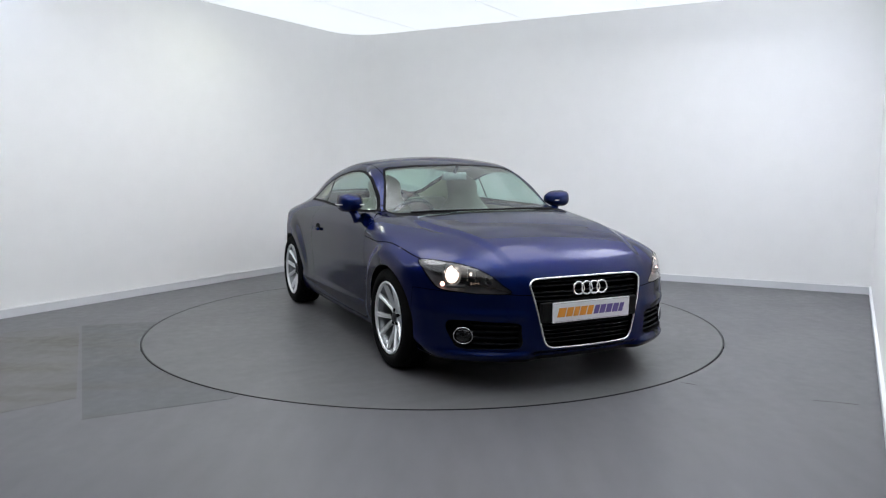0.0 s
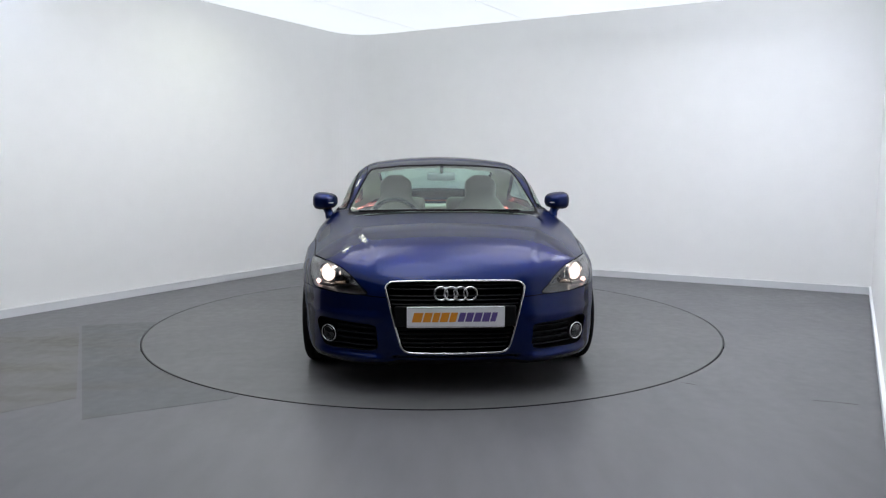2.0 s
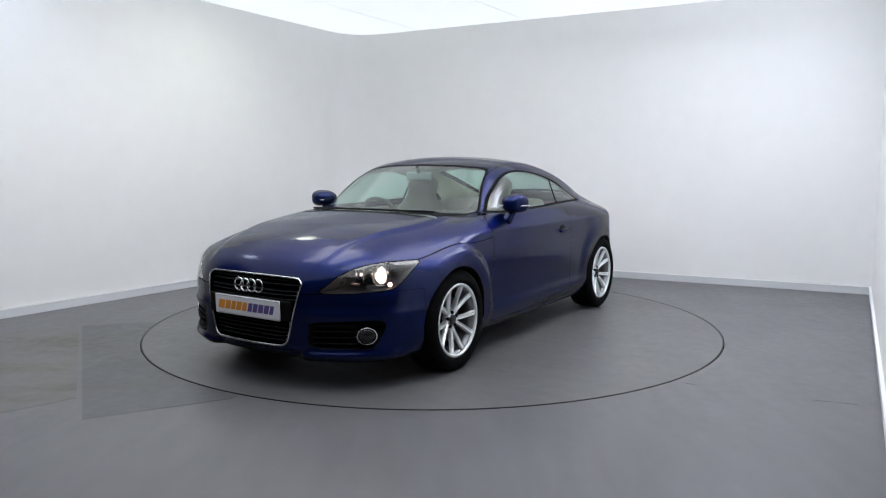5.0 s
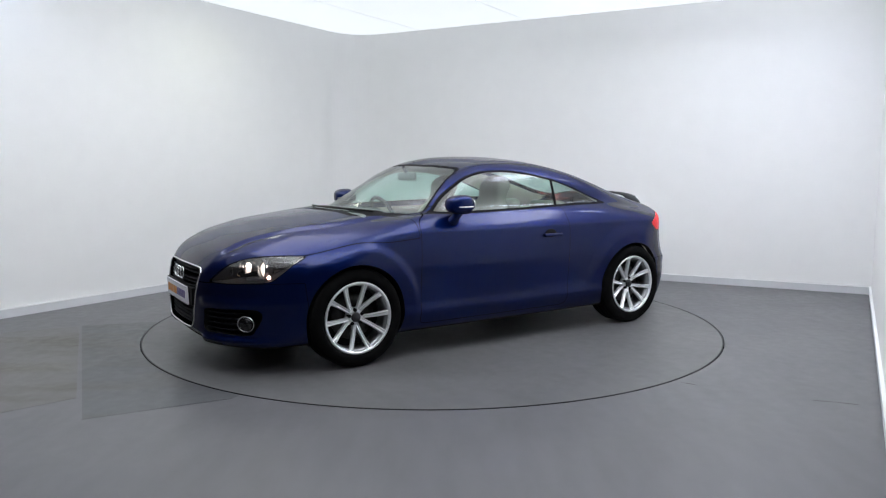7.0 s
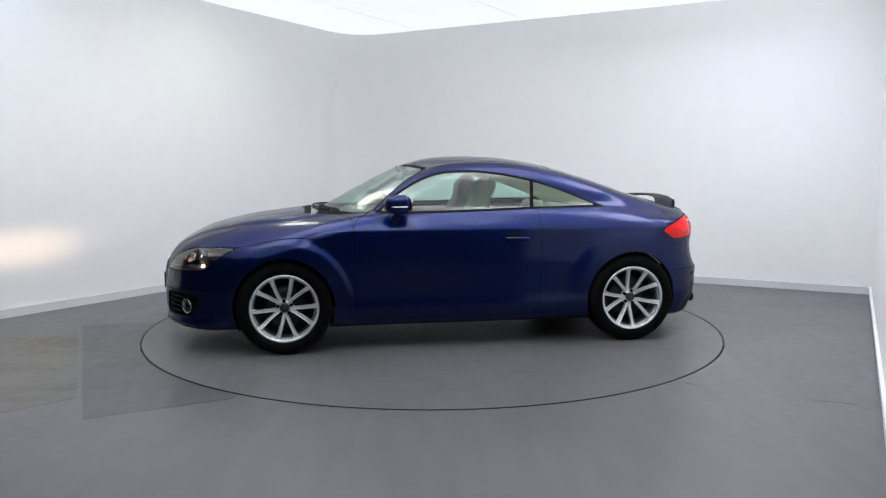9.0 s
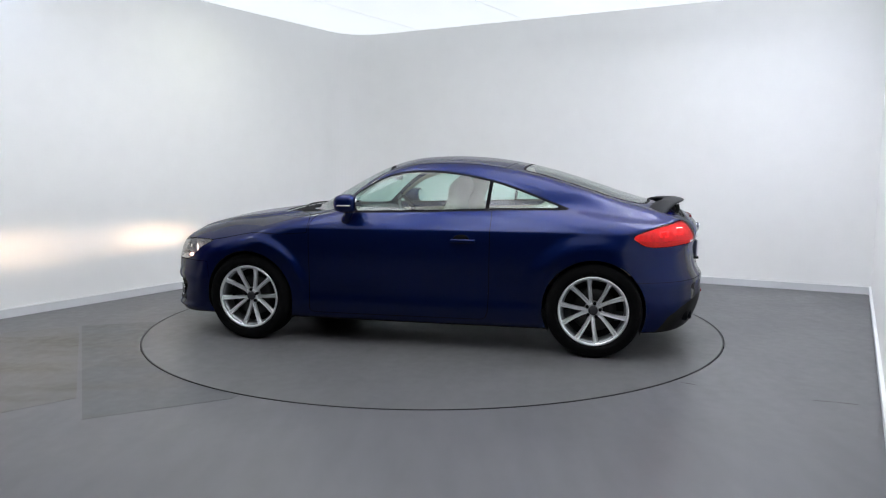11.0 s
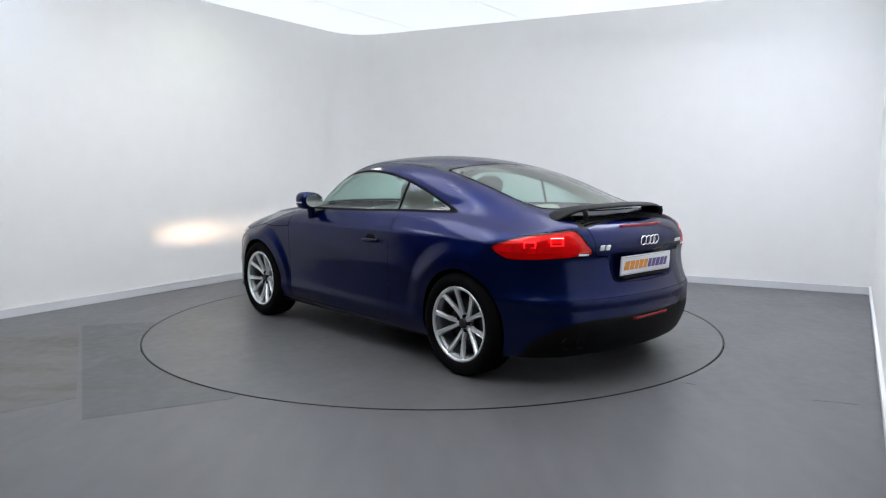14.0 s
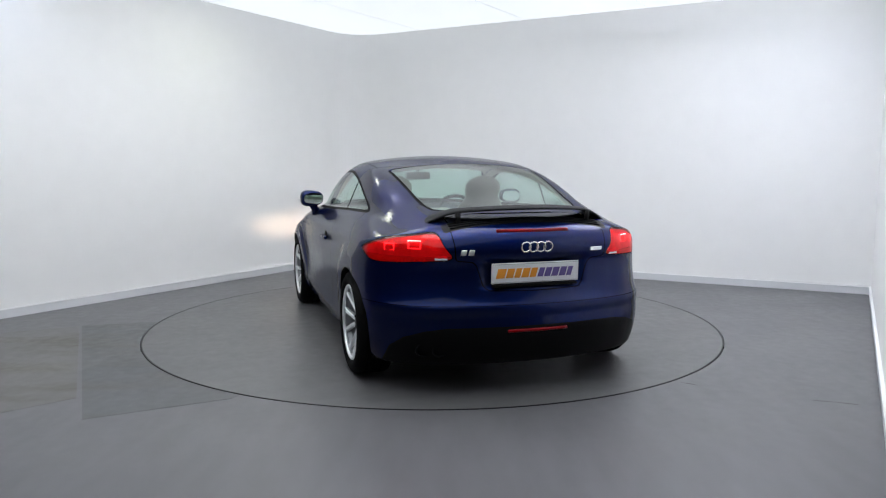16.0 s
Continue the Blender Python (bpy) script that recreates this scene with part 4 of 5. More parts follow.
def badge(cx, cy, cz, r, gap, parent, face):
    for k in range(4):
        bm = bmesh.new()
        lathe(bm, [(r - r * 0.13 * (1 - math.cos(t)), r * 0.11 * math.sin(t)) for t in [2 * math.pi * i / 10 for i in range(10)]], 36, axis="x", closed=True)
        ob = part("badge_ring", bm, M_CHROME, parent, "chrome badge ring" if k == 0 else "", smooth=True)
        ob.matrix_basis = pose(cx - face * abs(k - 1.5) * 0.003, cy + (k - 1.5) * gap, cz, 0, -8 if face < 0 else -4, 0)


badge(2.100, 0.0, 0.573, 0.041, 0.053, grille, 1)


def plate(x, z, w, h, face, tilt):
    """A white dealer plate: the words stand as plain slanted bars."""
    bm = bmesh.new()
    rbox(bm, -0.006, 0.006, -w / 2, w / 2, -h / 2, h / 2, 0.004)
    ob = part("number_plate", bm, M_PLATE, car, "white dealer plate with orange and purple bars")
    ob.matrix_basis = pose(x, 0, z, 0, tilt, 0 if face > 0 else 180)
    bm = bmesh.new()
    for y0, y1, z0, z1 in ((-w / 2 + 0.005, w / 2 - 0.005, h / 2 - 0.0075, h / 2 - 0.0055), (-w / 2 + 0.005, w / 2 - 0.005, -h / 2 + 0.0055, -h / 2 + 0.0075)):
        box(bm, 0.0062, 0.0068, y0, y1, z0, z1)
    part("plate_border", bm, M_PLATEGREY, ob)
    # bar widths of the two words, read along the plate
    start = -0.232
    for widths, material in (((0.058, 0.050, 0.042, 0.050, 0.044), M_ORANGE), ((0.040, 0.044, 0.046, 0.046, 0.036), M_PURPLE)):
        for wd in widths:
            bm = bmesh.new()
            hh = 0.026 if material is M_ORANGE else 0.025
            sl = 0.007
            pts = [(start - sl, -hh), (start + wd - 0.007 - sl, -hh), (start + wd - 0.007 + sl, hh), (start + sl, hh)]
            lo = [bm.verts.new((0.0062, y, zz)) for y, zz in pts]
            hi = [bm.verts.new((0.0070, y, zz)) for y, zz in pts]
            bm.faces.new(hi)
            for i in range(4):
                bm.faces.new((lo[i], lo[(i + 1) % 4], hi[(i + 1) % 4], hi[i]))
            part("print_bar", bm, material, ob)
            start += wd
        start += 0.004
    return ob


plate(2.112, 0.448, 0.53, 0.116, 1, 2)
plate(-1.938, 0.678, 0.525, 0.113, -1, 3)
lid_badge = next(o for o in car.children if o.name.startswith("boot_lid"))
bx = rear_pt(0, 0.82)[0]
badge(bx - 0.014, 0.003, 0.82, 0.031, 0.044, lid_badge, -1)
for y0, w, h in ((0.412, 0.030, 0.030), (0.370, 0.030, 0.030), (-0.385, 0.080, 0.020)):
    p = rear_pt(y0, 0.795)
    q = rear_pt(y0 + 0.02, 0.795)
    bm = bmesh.new()
    rbox(bm, -0.004, 0.004, -w / 2, w / 2, -h / 2, h / 2, 0.002, 1)
    for v in bm.verts:
        v.co.y -= v.co.z * 0.25
    ob = part("badge_bar", bm, M_ALLOY, lid_badge)
    ob.matrix_basis = pose(p[0] - 0.004, y0, 0.795, 0, 0, math.degrees(math.atan2(q[1] - p[1], q[0] - p[0])) - 90)
# black base under the rear plate
bm = bmesh.new()
rbox(bm, -1.952, -1.90, -0.25, 0.25, 0.603, 0.618, 0.003)
part("plate_base", bm, M_BLACK, lid_badge)

# ---- lamps ----
for sgn in (1, -1):
    lens = piece("headlight", *take(["headlight"], 0.001, mirror=sgn), M_LENS, car, "clear lens over a lit warm headlamp")
    hv, ht, hn = take(["headlight"], 0.0, mirror=sgn)
    # bezel bowl behind the lens: pushed back most in the middle of the lamp
    q = front_q(np.abs(hv) * [1, 1, 1])
    dep = np.clip(-sdist(HEAD, q), 0, 0.048) * 2.5
    bowl = hv - hn * dep[:, None] - hn * 0.004
    me = bpy.data.meshes.new("bezel")
    bc = bowl[ht].mean(1)
    open_k = ~((np.abs(np.abs(bc[:, 1]) - 0.640) < 0.042) & (np.abs(bc[:, 2] - 0.607) < 0.017))
    me.from_pydata(bowl.tolist(), [], ht[open_k].tolist())
    me.materials.append(M_BOWL)
    ob = new("bezel", me)
    ob.parent = lens
    ob["label"] = "dark grey lamp housing"
    # dark-shrouded reflector that itself glows as the lamp's glare; unlit projector beside it
    bm = bmesh.new()
    lathe(bm, [(0.050, 0.0), (0.052, -0.002), (0.052, -0.055), (0.049, -0.055), (0.048, -0.004)], 36, axis="x", closed=True)
    ob = part("lamp_shroud", bm, M_BOWL, lens, "grey shroud of the lit lamp", smooth=True)
    ob.matrix_basis = pose(1.792, sgn * 0.722, 0.648, 0, 0, sgn * 10) @ Matrix.Diagonal((1, 0.95, 1.18, 1))
    bm = bmesh.new()
    lathe(bm, [(0.044, -0.022), (0.038, -0.034), (0.026, -0.044), (0.0, -0.050)], 11, axis="x")
    rf = part("reflector", bm, M_LAMPGLARE, ob, "glowing warm reflector bowl", smooth=True)
    bm = bmesh.new()
    bmesh.ops.create_uvsphere(bm, u_segments=16, v_segments=10, radius=0.017)
    move(bm, pose(-0.030, 0, 0))
    part("bulb", bm, M_HEADGLOW, ob, "bright warm white bulb", smooth=True)
    # small glowing quads put in for glints round the lamp
    for gx, gy, gz, gw, gh in ((1.815, 0.668, 0.684, 0.020, 0.012), (1.850, 0.640, 0.655, 0.014, 0.018), (1.800, 0.742, 0.590, 0.022, 0.008), (1.770, 0.764, 0.664, 0.008, 0.020)):
        bm = bmesh.new()
        rbox(bm, -0.004, 0.004, -gw / 2, gw / 2, -gh / 2, gh / 2, 0.002, 1)
        glint_quad = part("lamp_glint", bm, M_LAMPGLARE, lens, "glowing quad in place of a glint in the lamp")
        glint_quad.matrix_basis = pose(gx, sgn * gy, gz, 0, -10, sgn * 30)
    # side lamp in the lower outer corner
    bm = bmesh.new()
    bmesh.ops.create_uvsphere(bm, u_segments=14, v_segments=8, radius=0.013)
    sl = part("side_lamp", bm, M_SIDELAMP, lens, "small warm pink side lamp", smooth=True)
    sl.matrix_basis = pose(1.762, sgn * 0.775, 0.598)
    # upright fins of the housing between the two lamps
    for fx, fy in ((1.875, 0.628), (1.848, 0.662)):
        bm = bmesh.new()
        rbox(bm, -0.022, 0.022, -0.0025, 0.0025, -0.036, 0.036, 0.002, 1)
        fin = part("housing_fin", bm, M_REFLECT, lens, "bright fin between the lamps")
        fin.matrix_basis = pose(fx, sgn * fy, 0.648, 0, -12, sgn * 18)
    bm = bmesh.new()
    lathe(bm, [(0.034, 0.0), (0.032, 0.004), (0.028, 0.0), (0.022, -0.015), (0.010, -0.02)], 32, axis="x")
    ob = part("projector", bm, M_REFLECT, lens, "chrome projector ring", smooth=True)
    ob.matrix_basis = pose(1.925, sgn * 0.556, 0.630, 0, 0, sgn * 12)
    bm = bmesh.new()
    bmesh.ops.create_uvsphere(bm, u_segments=16, v_segments=10, radius=0.024)
    ob2 = part("projector_lens", bm, M_LENS, ob, "glass projector lens", smooth=True)
    ob2.matrix_basis = pose(-0.008, 0, 0) @ Matrix.Diagonal((0.55, 1, 1, 1))
    # small lower lamp strip
    bm = bmesh.new()
    rbox(bm, -0.01, 0.01, -0.055, 0.055, -0.008, 0.008, 0.003)
    ob = part("running_lamp", bm, M_BOWL, lens, "slim grey strip at the foot of the lamp")
    ob.matrix_basis = pose(1.825, sgn * 0.722, 0.588, 0, 0, sgn * 42)
    # slot that throws the dipped beam
    bm = bmesh.new()
    hw, hh, ln = 0.030, 0.0075, 0.105
    for y0, y1, z0, z1 in ((-hw - 0.003, hw + 0.003, hh, hh + 0.003), (-hw - 0.003, hw + 0.003, -hh - 0.003, -hh), (-hw - 0.003, -hw, -hh, hh), (hw, hw + 0.003, -hh, hh)):
        box(bm, -ln, 0, y0, y1, z0, z1)
    box(bm, -ln - 0.004, -ln - 0.001, -hw - 0.003, hw + 0.003, -hh - 0.003, hh + 0.003)
    slot = part("beam_shade", bm, M_DARK, lens, "dark shade round the dipped beam")
    slot.matrix_basis = pose(1.900, sgn * 0.640, 0.607, 0, 1.4, 0)
    bm = bmesh.new()
    f = [bm.verts.new(c) for c in ((-ln + 0.002, -hw, -hh), (-ln + 0.002, hw, -hh), (-ln + 0.002, hw, hh), (-ln + 0.002, -hw, hh))]
    bm.faces.new(f)
    part("beam_source", bm, M_BEAM, slot, "bright warm beam source")

    # rear lamp
    tl = piece("tail_light", *take(["tail_light", "tail_strip"], 0.001, mirror=sgn), M_REDGLASS, car, "red rear lamp, lit")
    piece("lamp_reflector", *take(["tail_light"], -0.010, mirror=sgn), M_TAILBACK, tl, "red reflector behind the lens")
    # opaque backing added so the lamp's red stays out of the cabin
    bv, bt, bn = take(["tail_light", "tail_strip"], -0.045, mirror=sgn)
    piece("lamp_light_block", bv, bt, bn, M_DASH, tl, "dark backing added to block the rear lamp's red from inside")
    piece("lower_strip", *take(["tail_strip"], -0.005, mirror=sgn), M_TAILLOW, tl, "paler strip along the lamp's foot")

    def on_tail(u, z):
        """The place on the lamp at u along it and height z."""
        p0 = np.array([-SA * 0 - 1.0 * CA + u * SA, 1.0 * SA + u * CA, z])
        pt = root_along(p0 * 1.0 + np.array([-1.2 * CA, 1.2 * SA, 0]) * 0.8, (CA, -SA, 0), 0, 2.0)
        return pt

    for k, (u, z, w, h) in enumerate(((-0.645, 0.838, 0.076, 0.048), (-0.490, 0.822, 0.070, 0.040), (-0.798, 0.764, 0.070, 0.020))):
        p = on_tail(u, z)
        n = grad(p[None])[0]
        if k < 2:
            p = p - n * 0.0145
        ang = math.degrees(math.atan2(n[1], n[0]))
        bm = bmesh.new()
        if k < 2:
            for y0, y1, z0, z1 in ((-w / 2, w / 2, h / 2 - 0.006, h / 2), (-w / 2, w / 2, -h / 2, -h / 2 + 0.006), (-w / 2, -w / 2 + 0.007, -h / 2, h / 2), (w / 2 - 0.007, w / 2, -h / 2, h / 2)):
                rbox(bm, -0.006, 0.011, y0, y1, z0, z1, 0.002, 1)
            ob = part("tail_lamp_ring", bm, M_REDGLOW, tl, "glowing red lamp frame")
            bm = bmesh.new()
            rbox(bm, -0.006, 0.007, -w / 2 + 0.006, w / 2 - 0.006, -h / 2 + 0.005, h / 2 - 0.005, 0.002, 1)
            fill = part("tail_lamp_core", bm, M_REDCORE, tl, "softly lit red lamp core")
            fill.matrix_basis = pose(p[0], sgn * p[1], p[2], 0, 0, sgn * ang)
        else:
            rbox(bm, -0.006, 0.003, -w / 2, w / 2, -h / 2, h / 2, 0.002, 1)
            ob = part("reversing_lamp", bm, M_PLATE, tl, "clear white reversing lamp")
        ob.matrix_basis = pose(p[0], sgn * p[1], p[2], 0, 0, sgn * ang)

    # fog lamp and lower grille
    bm = bmesh.new()
    fo = [bm.verts.new(front_pt(y, z) * [1, sgn, 1]) for y, z in FOG]
    fi = [bm.verts.new((v.co.x - 0.07, sgn * (0.60 + (abs(v.co.y) - 0.60) * 0.93), 0.325 + (v.co.z - 0.325) * 0.92)) for v in fo]
    for i in range(len(fo)):
        j = (i + 1) % len(fo)
        bm.faces.new((fo[i], fo[j], fi[j], fi[i]))
    bm.faces.new(fi)
    intake = part("air_intake", bm, M_BLACK, car, "black slatted intake in the bumper")
    for z in (0.375, 0.342, 0.309, 0.276):
        bm = bmesh.new()
        prev = None
        for i in range(9):
            y = 0.438 + (0.655 - 0.438) * i / 8
            x = front_pt(y, z)[0] - 0.014
            row = [bm.verts.new(c) for c in ((x, sgn * y, z + 0.004), (x + 0.002, sgn * y, z - 0.003), (x - 0.05, sgn * y, z))]
            if prev:
                for k in range(3):
                    bm.faces.new((prev[k], prev[(k + 1) % 3], row[(k + 1) % 3], row[k]))
            prev = row
        bmesh.ops.recalc_face_normals(bm, faces=bm.faces)
        part("slat", bm, M_GLOSSBLK, intake)
    fp = front_pt(0.705, 0.318)
    bm = bmesh.new()
    lathe(bm, [(0.046 + 0.0032 * math.cos(t), 0.0032 * math.sin(t)) for t in [2 * math.pi * i / 8 for i in range(8)]], 36, axis="x", closed=True)
    fog = part("fog_lamp", bm, M_CHROME, car, "round fog lamp with a chrome ring", smooth=True)
    fog.matrix_basis = pose(fp[0] - 0.006, sgn * 0.708, 0.318, 0, 0, sgn * 40) @ Matrix.Diagonal((1, 1.18, 1, 1))
    bm = bmesh.new()
    lathe(bm, [(0.044, 0.0), (0.042, -0.02), (0.03, -0.035), (0.0, -0.04)], 28, axis="x")
    part("fog_reflector", bm, M_GLOSSBLK, fog, smooth=True)
    bm = bmesh.new()
    lathe(bm, [(0.044, 0.0), (0.03, 0.006), (0.0, 0.008)], 28, axis="x")
    part("fog_lens", bm, M_SMOKE, fog, smooth=True)
    bm = bmesh.new()
    bmesh.ops.create_uvsphere(bm, u_segments=12, v_segments=8, radius=0.011)
    move(bm, pose(-0.012, 0, 0.01))
    part("fog_bulb", bm, M_CHROME, fog, smooth=True)

    # door mirror
    bm = bmesh.new()
    bmesh.ops.create_uvsphere(bm, u_segments=36, v_segments=24, radius=1)
    for v in bm.verts:
        x, y, z = v.co
        e = 0.72
        x, y, z = (math.copysign(abs(c) ** e, c) for c in (x, y, z))
        if x < 0:
            x *= 0.45
        v.co = (x * 0.116 - 0.02, y * 0.092 * (1.0 - 0.16 * x), z * (0.064 + 0.008 * y * sgn))
    mir = part("door_mirror", bm, M_PAINT, car, "blue door mirror housing", smooth=True)
    mir.matrix_basis = pose(0.465, sgn * 0.885, 1.003, 0, 0, sgn * 8)
    bm = bmesh.new()
    lathe(bm, [(0.0, -0.004), (1.0, -0.004), (1.0, 0.0), (0.0, 0.0)], 36, axis="x")
    for v in bm.verts:
        v.co.y = math.copysign(abs(v.co.y) ** 0.8, v.co.y) * 0.078
        v.co.z = math.copysign(abs(v.co.z) ** 0.8, v.co.z) * 0.046
    g = part("mirror_glass", bm, M_MIRROR, mir, "mirror glass")
    g.matrix_basis = pose(-0.074, 0, 0)
    bm = bmesh.new()
    tube(bm, [(0.455, sgn * 0.872, 0.955), (0.468, sgn * 0.856, 0.925), (0.485, sgn * 0.845, 0.893), (0.492, sgn * 0.825, 0.868)], [0.034, 0.030, 0.036, 0.045], seg=12)
    part("mirror_stalk", bm, M_PAINT, car, smooth=True)
    bm = bmesh.new()
    tube(bm, [(0.07, sgn * -0.085, -0.012), (0.082, sgn * -0.03, -0.012), (0.078, sgn * 0.05, -0.012), (0.03, sgn * 0.095, -0.012), (-0.04, sgn * 0.098, -0.012)], 0.0035, seg=6)
    part("mirror_trim", bm, M_ALLOY, mir, "thin bright indicator strip")

    # door handle
    p = root_along((-0.36, 1.2, 0.762), (0, -1, 0), 0, 0.6)
    bm = bmesh.new()
    rbox(bm, -0.092, 0.080, -0.012, 0.012, -0.016, 0.010, 0.009, 3)
    hd = part("door_handle", bm, M_PAINT, door_parts[sgn], smooth=True)
    hd.matrix_basis = pose(-0.358, sgn * (p[1] + 0.018), 0.762)
    # black disc on the door stands in for the hollow's shade
    bm = bmesh.new()
    bmesh.ops.create_uvsphere(bm, u_segments=20, v_segments=10, radius=1)
    for v in bm.verts:
        v.co = (v.co.x * 0.056, v.co.y * 0.004, v.co.z * 0.033)
    hp = part("handle_shade", bm, M_SEAL, door_parts[sgn], "dark disc put in for the shaded hollow behind the handle", smooth=True)
    hp.matrix_basis = pose(-0.350, sgn * (p[1] + 0.001), 0.770)

# ---- rear spoiler, valance, exhaust ----
bm = bmesh.new()
prev = None
NY = 40
for i in range(NY + 1):
    y = -0.635 + 1.27 * i / NY
    a = abs(y) / 0.635
    endk = 1 - max(0, a - 0.80) / 0.2
    ch = 0.150 * (0.35 + 0.65 * endk ** 0.6 if endk < 1 else 1)
    zc = 1.032 - 0.10 * y * y - 1.30 * max(0, abs(y) - 0.36) ** 2
    xt = -1.858 + 0.21 * a * a
    row = []
    for s, up in ((0.0, 0.0), (0.12, 0.007), (0.35, 0.010), (0.65, 0.009), (0.9, 0.005), (1.0, 0.0), (0.98, -0.006), (0.65, -0.005), (0.35, -0.004), (0.1, -0.005)):
        x = xt + ch * (1 - s)
        z = zc + up * (0.15 + 0.85 * endk) - 0.010 * s ** 3 - 0.006 * (1 - s) ** 2
        row.append(bm.verts.new((x, y, z)))
    if prev:
        for k in range(len(row)):
            bm.faces.new((prev[k], prev[(k + 1) % len(row)], row[(k + 1) % len(row)], row[k]))
    else:
        bm.faces.new(row)
    prev = row
bm.faces.new(prev[::-1])
bmesh.ops.recalc_face_normals(bm, faces=bm.faces)
spoiler = part("spoiler", bm, M_GLOSSBLK, car, "raised dark rear spoiler wing", smooth=True)
for sgn in (1, -1):
    bm = bmesh.new()
    tube(bm, [(-1.765, sgn * 0.40, 0.895), (-1.775, sgn * 0.40, 0.935), (-1.785, sgn * 0.40, 0.970), (-1.775, sgn * 0.40, 0.998)], [0.024, 0.016, 0.014, 0.018], seg=10)
    part("spoiler_arm", bm, M_BLACK, spoiler, "black spoiler arm", smooth=True)
for x in (-1.775, -1.798, -1.820):
    bm = bmesh.new()
    tube(bm, [(x, y, root_along((x, y, 1.2), (0, 0, -1), 0, 0.6)[2] + 0.004) for y in np.linspace(-0.46, 0.46, 15)], 0.005, seg=6)
    part("bay_rib", bm, M_GLOSSBLK if x == -1.798 else M_BLACK, spoiler, "ribbed trim under the wing", smooth=True)
bm = bmesh.new()
pts = [rear_pt(y, 0.904) for y in np.linspace(-0.215, 0.215, 13)]
tube(bm, [(p[0] - 0.002, p[1], p[2]) for p in pts], 0.012, seg=8, flat=0.6)
part("brake_lamp", bm, M_RED, car, "red high-level brake lamp strip", smooth=True)
bm = bmesh.new()
tube(bm, [rear_pt(y, 0.366) - [0.001, 0, 0] for y in np.linspace(-0.178, 0.178, 13)], 0.009, seg=8)
part("rear_reflector", bm, M_RED, car, "red reflector strip in the valance", smooth=True)
for y in (0.622, 0.538):
    bm = bmesh.new()
    lathe(bm, [(0.036, 0.0), (0.038, -0.004), (0.038, -0.12), (0.032, -0.12), (0.032, -0.01)], 28, axis="x", closed=True)
    ob = part("exhaust_pipe", bm, M_GLOSSBLK, car, "dark steel exhaust tip", smooth=True)
    ob.matrix_basis = pose(rear_pt(y, 0.27)[0] - 0.004, y, 0.262, 0, 0, 180)
    bm = bmesh.new()
    lathe(bm, [(0.033, -0.10), (0.0, -0.10)], 20, axis="x")
    part("pipe_inside", bm, M_DARK, ob)

# ---- cabin ----
def seat(cx, cy, w, back):
    bm = bmesh.new()
    rbox(bm, cx - 0.24, cx + 0.28, cy - w / 2, cy + w / 2, 0.36, 0.54, 0.06, 4)
    s = part("seat", bm, M_LEATHER, car, "beige leather sports seat", smooth=True)
    bm = bmesh.new()
    rows = []
    wide = spline([(0.0, 0.46), (0.3, 0.50), (0.55, 0.48), (0.68, 0.33), (0.76, 0.26), (0.86, 0.27), (0.95, 0.22), (1.0, 0.10)])
    deep = spline([(0.0, 0.22), (0.3, 0.25), (0.55, 0.22), (0.70, 0.15), (0.78, 0.14), (0.87, 0.17), (0.95, 0.13), (1.0, 0.05)])
    for k in range(25):
        t = k / 24
        z = 0.48 + 0.71 * t
        x = cx - 0.18 - 0.20 * t
        ww = w * float(wide(t))
        th = float(deep(t))
        ring = []
        for a in range(20):
            an = 2 * math.pi * a / 20
            c, sn = math.cos(an), math.sin(an)
            ring.append(bm.verts.new((x + th * 0.5 * math.copysign(abs(c) ** 0.6, c) + 0.02 * abs(sn) ** 3, cy + ww * math.copysign(abs(sn) ** 0.7, sn), z)))
        rows.append(ring)
    for p, q in zip(rows, rows[1:]):
        for k in range(20):
            bm.faces.new((p[k], p[(k + 1) % 20], q[(k + 1) % 20], q[k]))
    bm.faces.new(rows[0][::-1])
    bm.faces.new(rows[-1])
    bmesh.ops.recalc_face_normals(bm, faces=bm.faces)
    part("backrest", bm, M_LEATHER, s, "beige leather backrest with built-in headrest", smooth=True)
    return s


seat(0.11, 0.36, 0.50, 0)
seat(0.11, -0.36, 0.50, 0)
bm = bmesh.new()
rbox(bm, -0.98, -0.70, -0.58, 0.58, 0.42, 0.86, 0.06, 3)
rbox(bm, -0.90, -0.78, 0.10, 0.50, 0.80, 0.98, 0.05, 3)
rbox(bm, -0.90, -0.78, -0.50, -0.10, 0.80, 0.98, 0.05, 3)
part("rear_seat", bm, M_LEATHER, car, "beige leather rear bench", smooth=True)
bm = bmesh.new()
prev = None
for i in range(17):
    y = -0.66 + 1.32 * i / 16
    row = [bm.verts.new(c) for c in ((0.98 - 0.55 * y * y, y, 0.90), (0.75, y, 0.915 + 0.02 * (abs(y + 0.36) < 0.2)), (0.52, y, 0.905 + 0.03 * (abs(y + 0.36) < 0.2)), (0.46, y, 0.87), (0.50, y, 0.62), (0.9, y, 0.5))]
    if prev:
        for k in range(5):
            bm.faces.new((prev[k], row[k], row[k + 1], prev[k + 1]))
    prev = row
bmesh.ops.recalc_face_normals(bm, faces=bm.faces)
part("dashboard", bm, M_DASH, car, "dark grey dashboard", smooth=True)
bm = bmesh.new()
lathe(bm, [(0.180 + 0.016 * math.cos(t), 0.016 * math.sin(t)) for t in [2 * math.pi * i / 10 for i in range(10)]], 40, axis="x", closed=True)
wheel_ob = part("steering_wheel", bm, M_DASH, car, "dark three-spoke steering wheel", smooth=True)
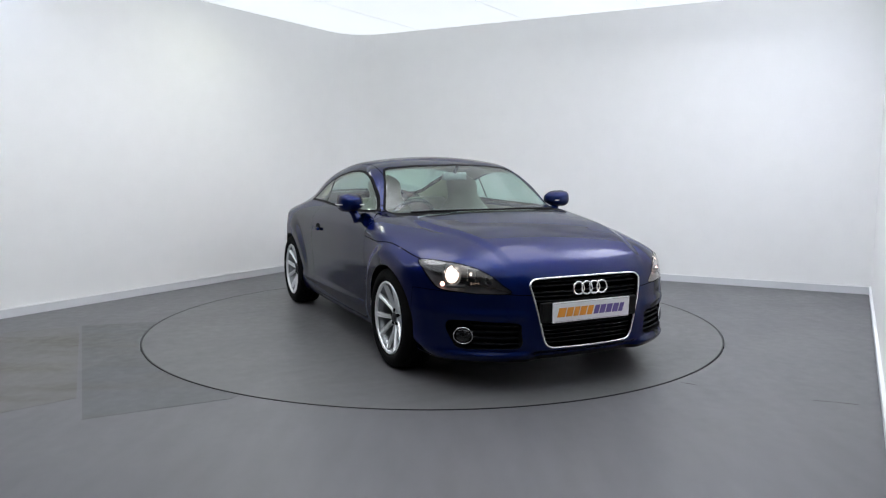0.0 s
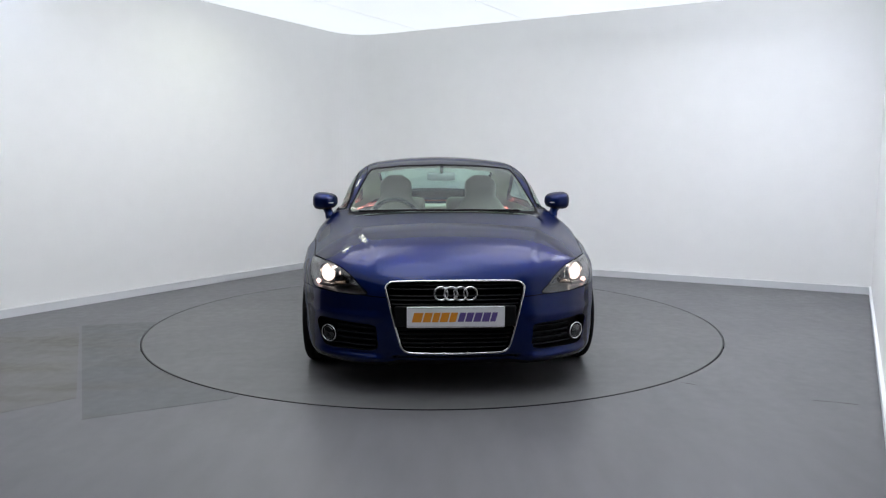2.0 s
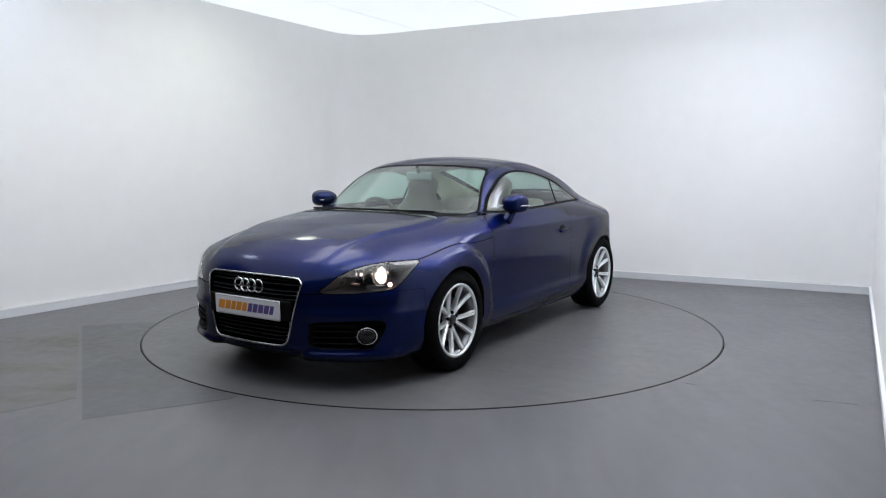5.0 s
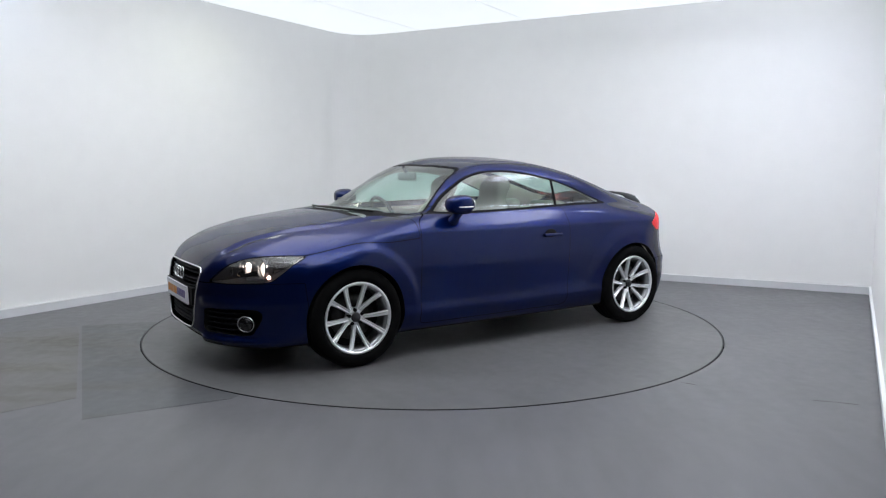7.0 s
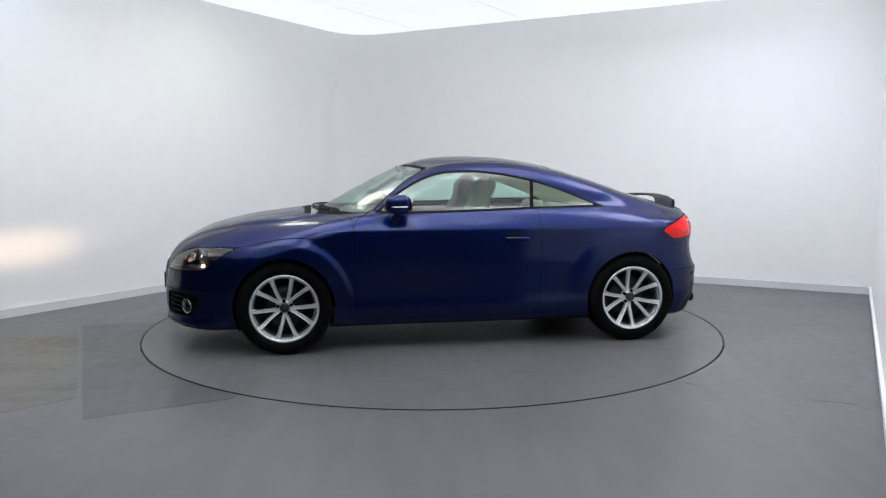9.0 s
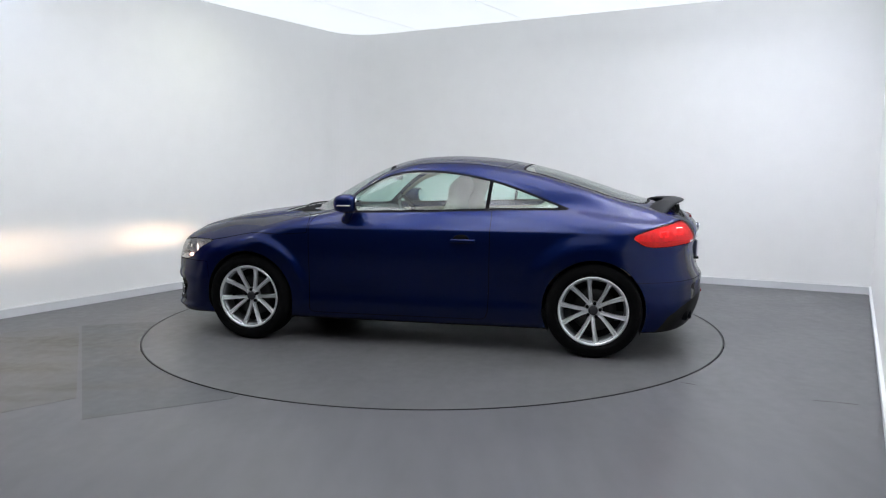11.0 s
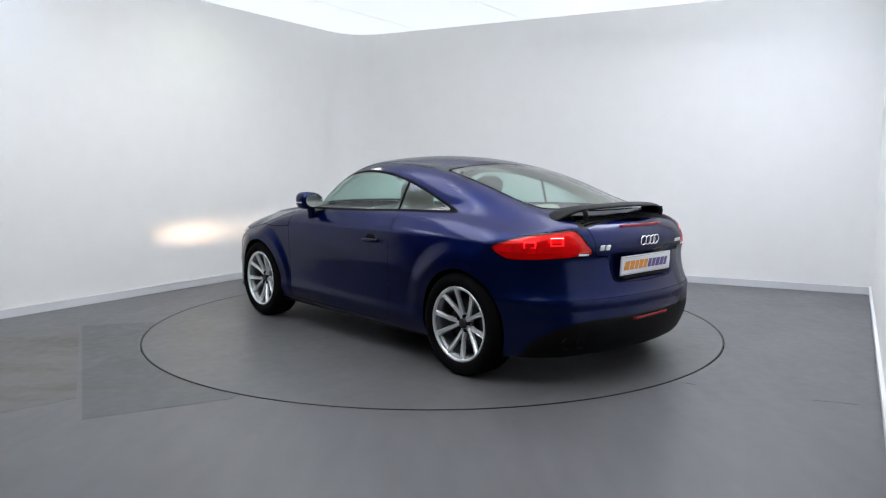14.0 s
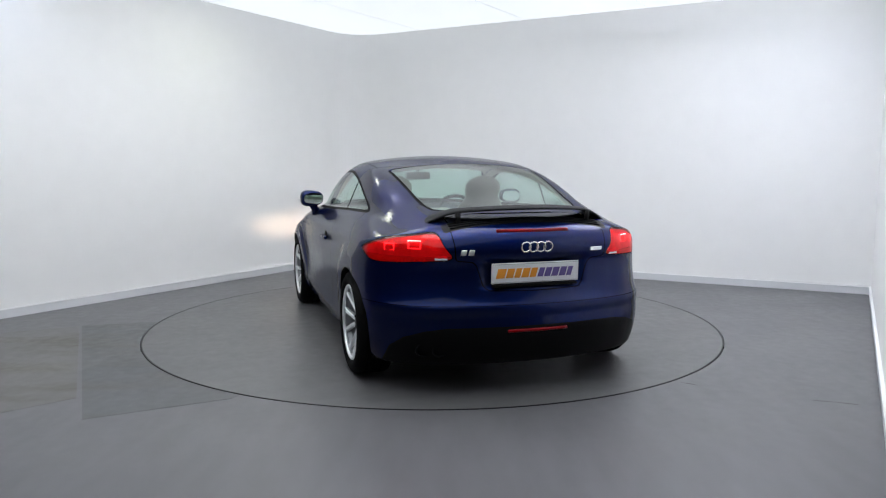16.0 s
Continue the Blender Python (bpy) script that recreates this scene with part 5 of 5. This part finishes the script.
wheel_ob.matrix_basis = pose(0.36, -0.36, 0.845, 0, 24, 0)
bm = bmesh.new()
rbox(bm, -0.012, 0.02, -0.06, 0.06, -0.05, 0.05, 0.012, 2)
rbox(bm, -0.006, 0.006, -0.17, 0.17, -0.02, 0.015, 0.005, 1)
rbox(bm, -0.006, 0.006, -0.03, 0.03, -0.17, 0.0, 0.005, 1)
part("steering_spokes", bm, M_DASH, wheel_ob)
bm = bmesh.new()
rbox(bm, -0.015, 0.015, -0.11, 0.11, -0.032, 0.032, 0.014, 3)
rm = part("rear_view_mirror", bm, M_PLATEGREY, car, "grey rear-view mirror", smooth=True)
rm.matrix_basis = pose(0.35, 0, 1.185, 0, 0, 6)
bm = bmesh.new()
tube(bm, [(0.0, 0, 0.02), (0.02, 0, 0.05), (0.04, 0, 0.072)], 0.014, seg=8)
part("mirror_mount", bm, M_DASH, rm)
# side trim, placed here to cover the red of the rear lamps
for sgn in (1, -1):
    lv, lt, ln = take(["body", "rear_bumper"], -0.045, mirror=sgn)
    cm = lv[lt].mean(1)
    k = (cm[:, 2] < 0.97) & (cm[:, 2] > 0.55) & (cm[:, 0] < -0.60) & (cm[:, 0] > -1.50) & (np.abs(cm[:, 1]) > 0.5)
    piece("quarter_trim", lv, lt[k][:, ::-1], -ln, M_TRIMIN, car, "beige inner quarter panel")
# cross panel added to keep rear lamp red out of the cabin
bm = bmesh.new()
box(bm, -1.46, -1.44, -0.66, 0.66, 0.30, 0.86)
part("boot_light_block", bm, M_DASH, car, "dark cross panel added to block the rear lamps' red")
bm = bmesh.new()
rbox(bm, -1.55, -0.95, -0.56, 0.56, 0.86, 0.885, 0.01)
part("parcel_shelf", bm, M_TRIMIN, car, "beige parcel shelf")
bm = bmesh.new()
box(bm, -1.5, 0.95, -0.80, 0.80, 0.24, 0.30)
box(bm, 0.92, 0.95, -0.7, 0.7, 0.30, 0.88)
part("cabin_floor", bm, M_DASH, car, "dark carpeted cabin floor")
# wipers at the foot of the windscreen
for y0, y1 in ((0.52, -0.08), (-0.02, -0.60)):
    bm = bmesh.new()
    pts = []
    for k in range(9):
        y = y0 + (y1 - y0) * k / 8
        x = 1.02 - 0.42 * y * y + 0.02
        pts.append((x, y, root_along((x, y, 1.3), (0, 0, -1), 0, 0.6)[2] + 0.010))
    tube(bm, pts, 0.007, seg=6)
    part("wiper", bm, M_BLACK, car, "black windscreen wiper")


# ---- what moves: the turntable and the car on it ----
def motions():
    walk(turntable, [(t, pose(0, 0, 0, 0, 0, a)) for t, a in TURN])
    rows = []
    for t, a in TURN:
        rows.append((t, pose(0, 0, 0, 0, 0, a) @ pose(CAR_OFF[0], CAR_OFF[1], 0.0)))
    walk(car, rows)


motions()
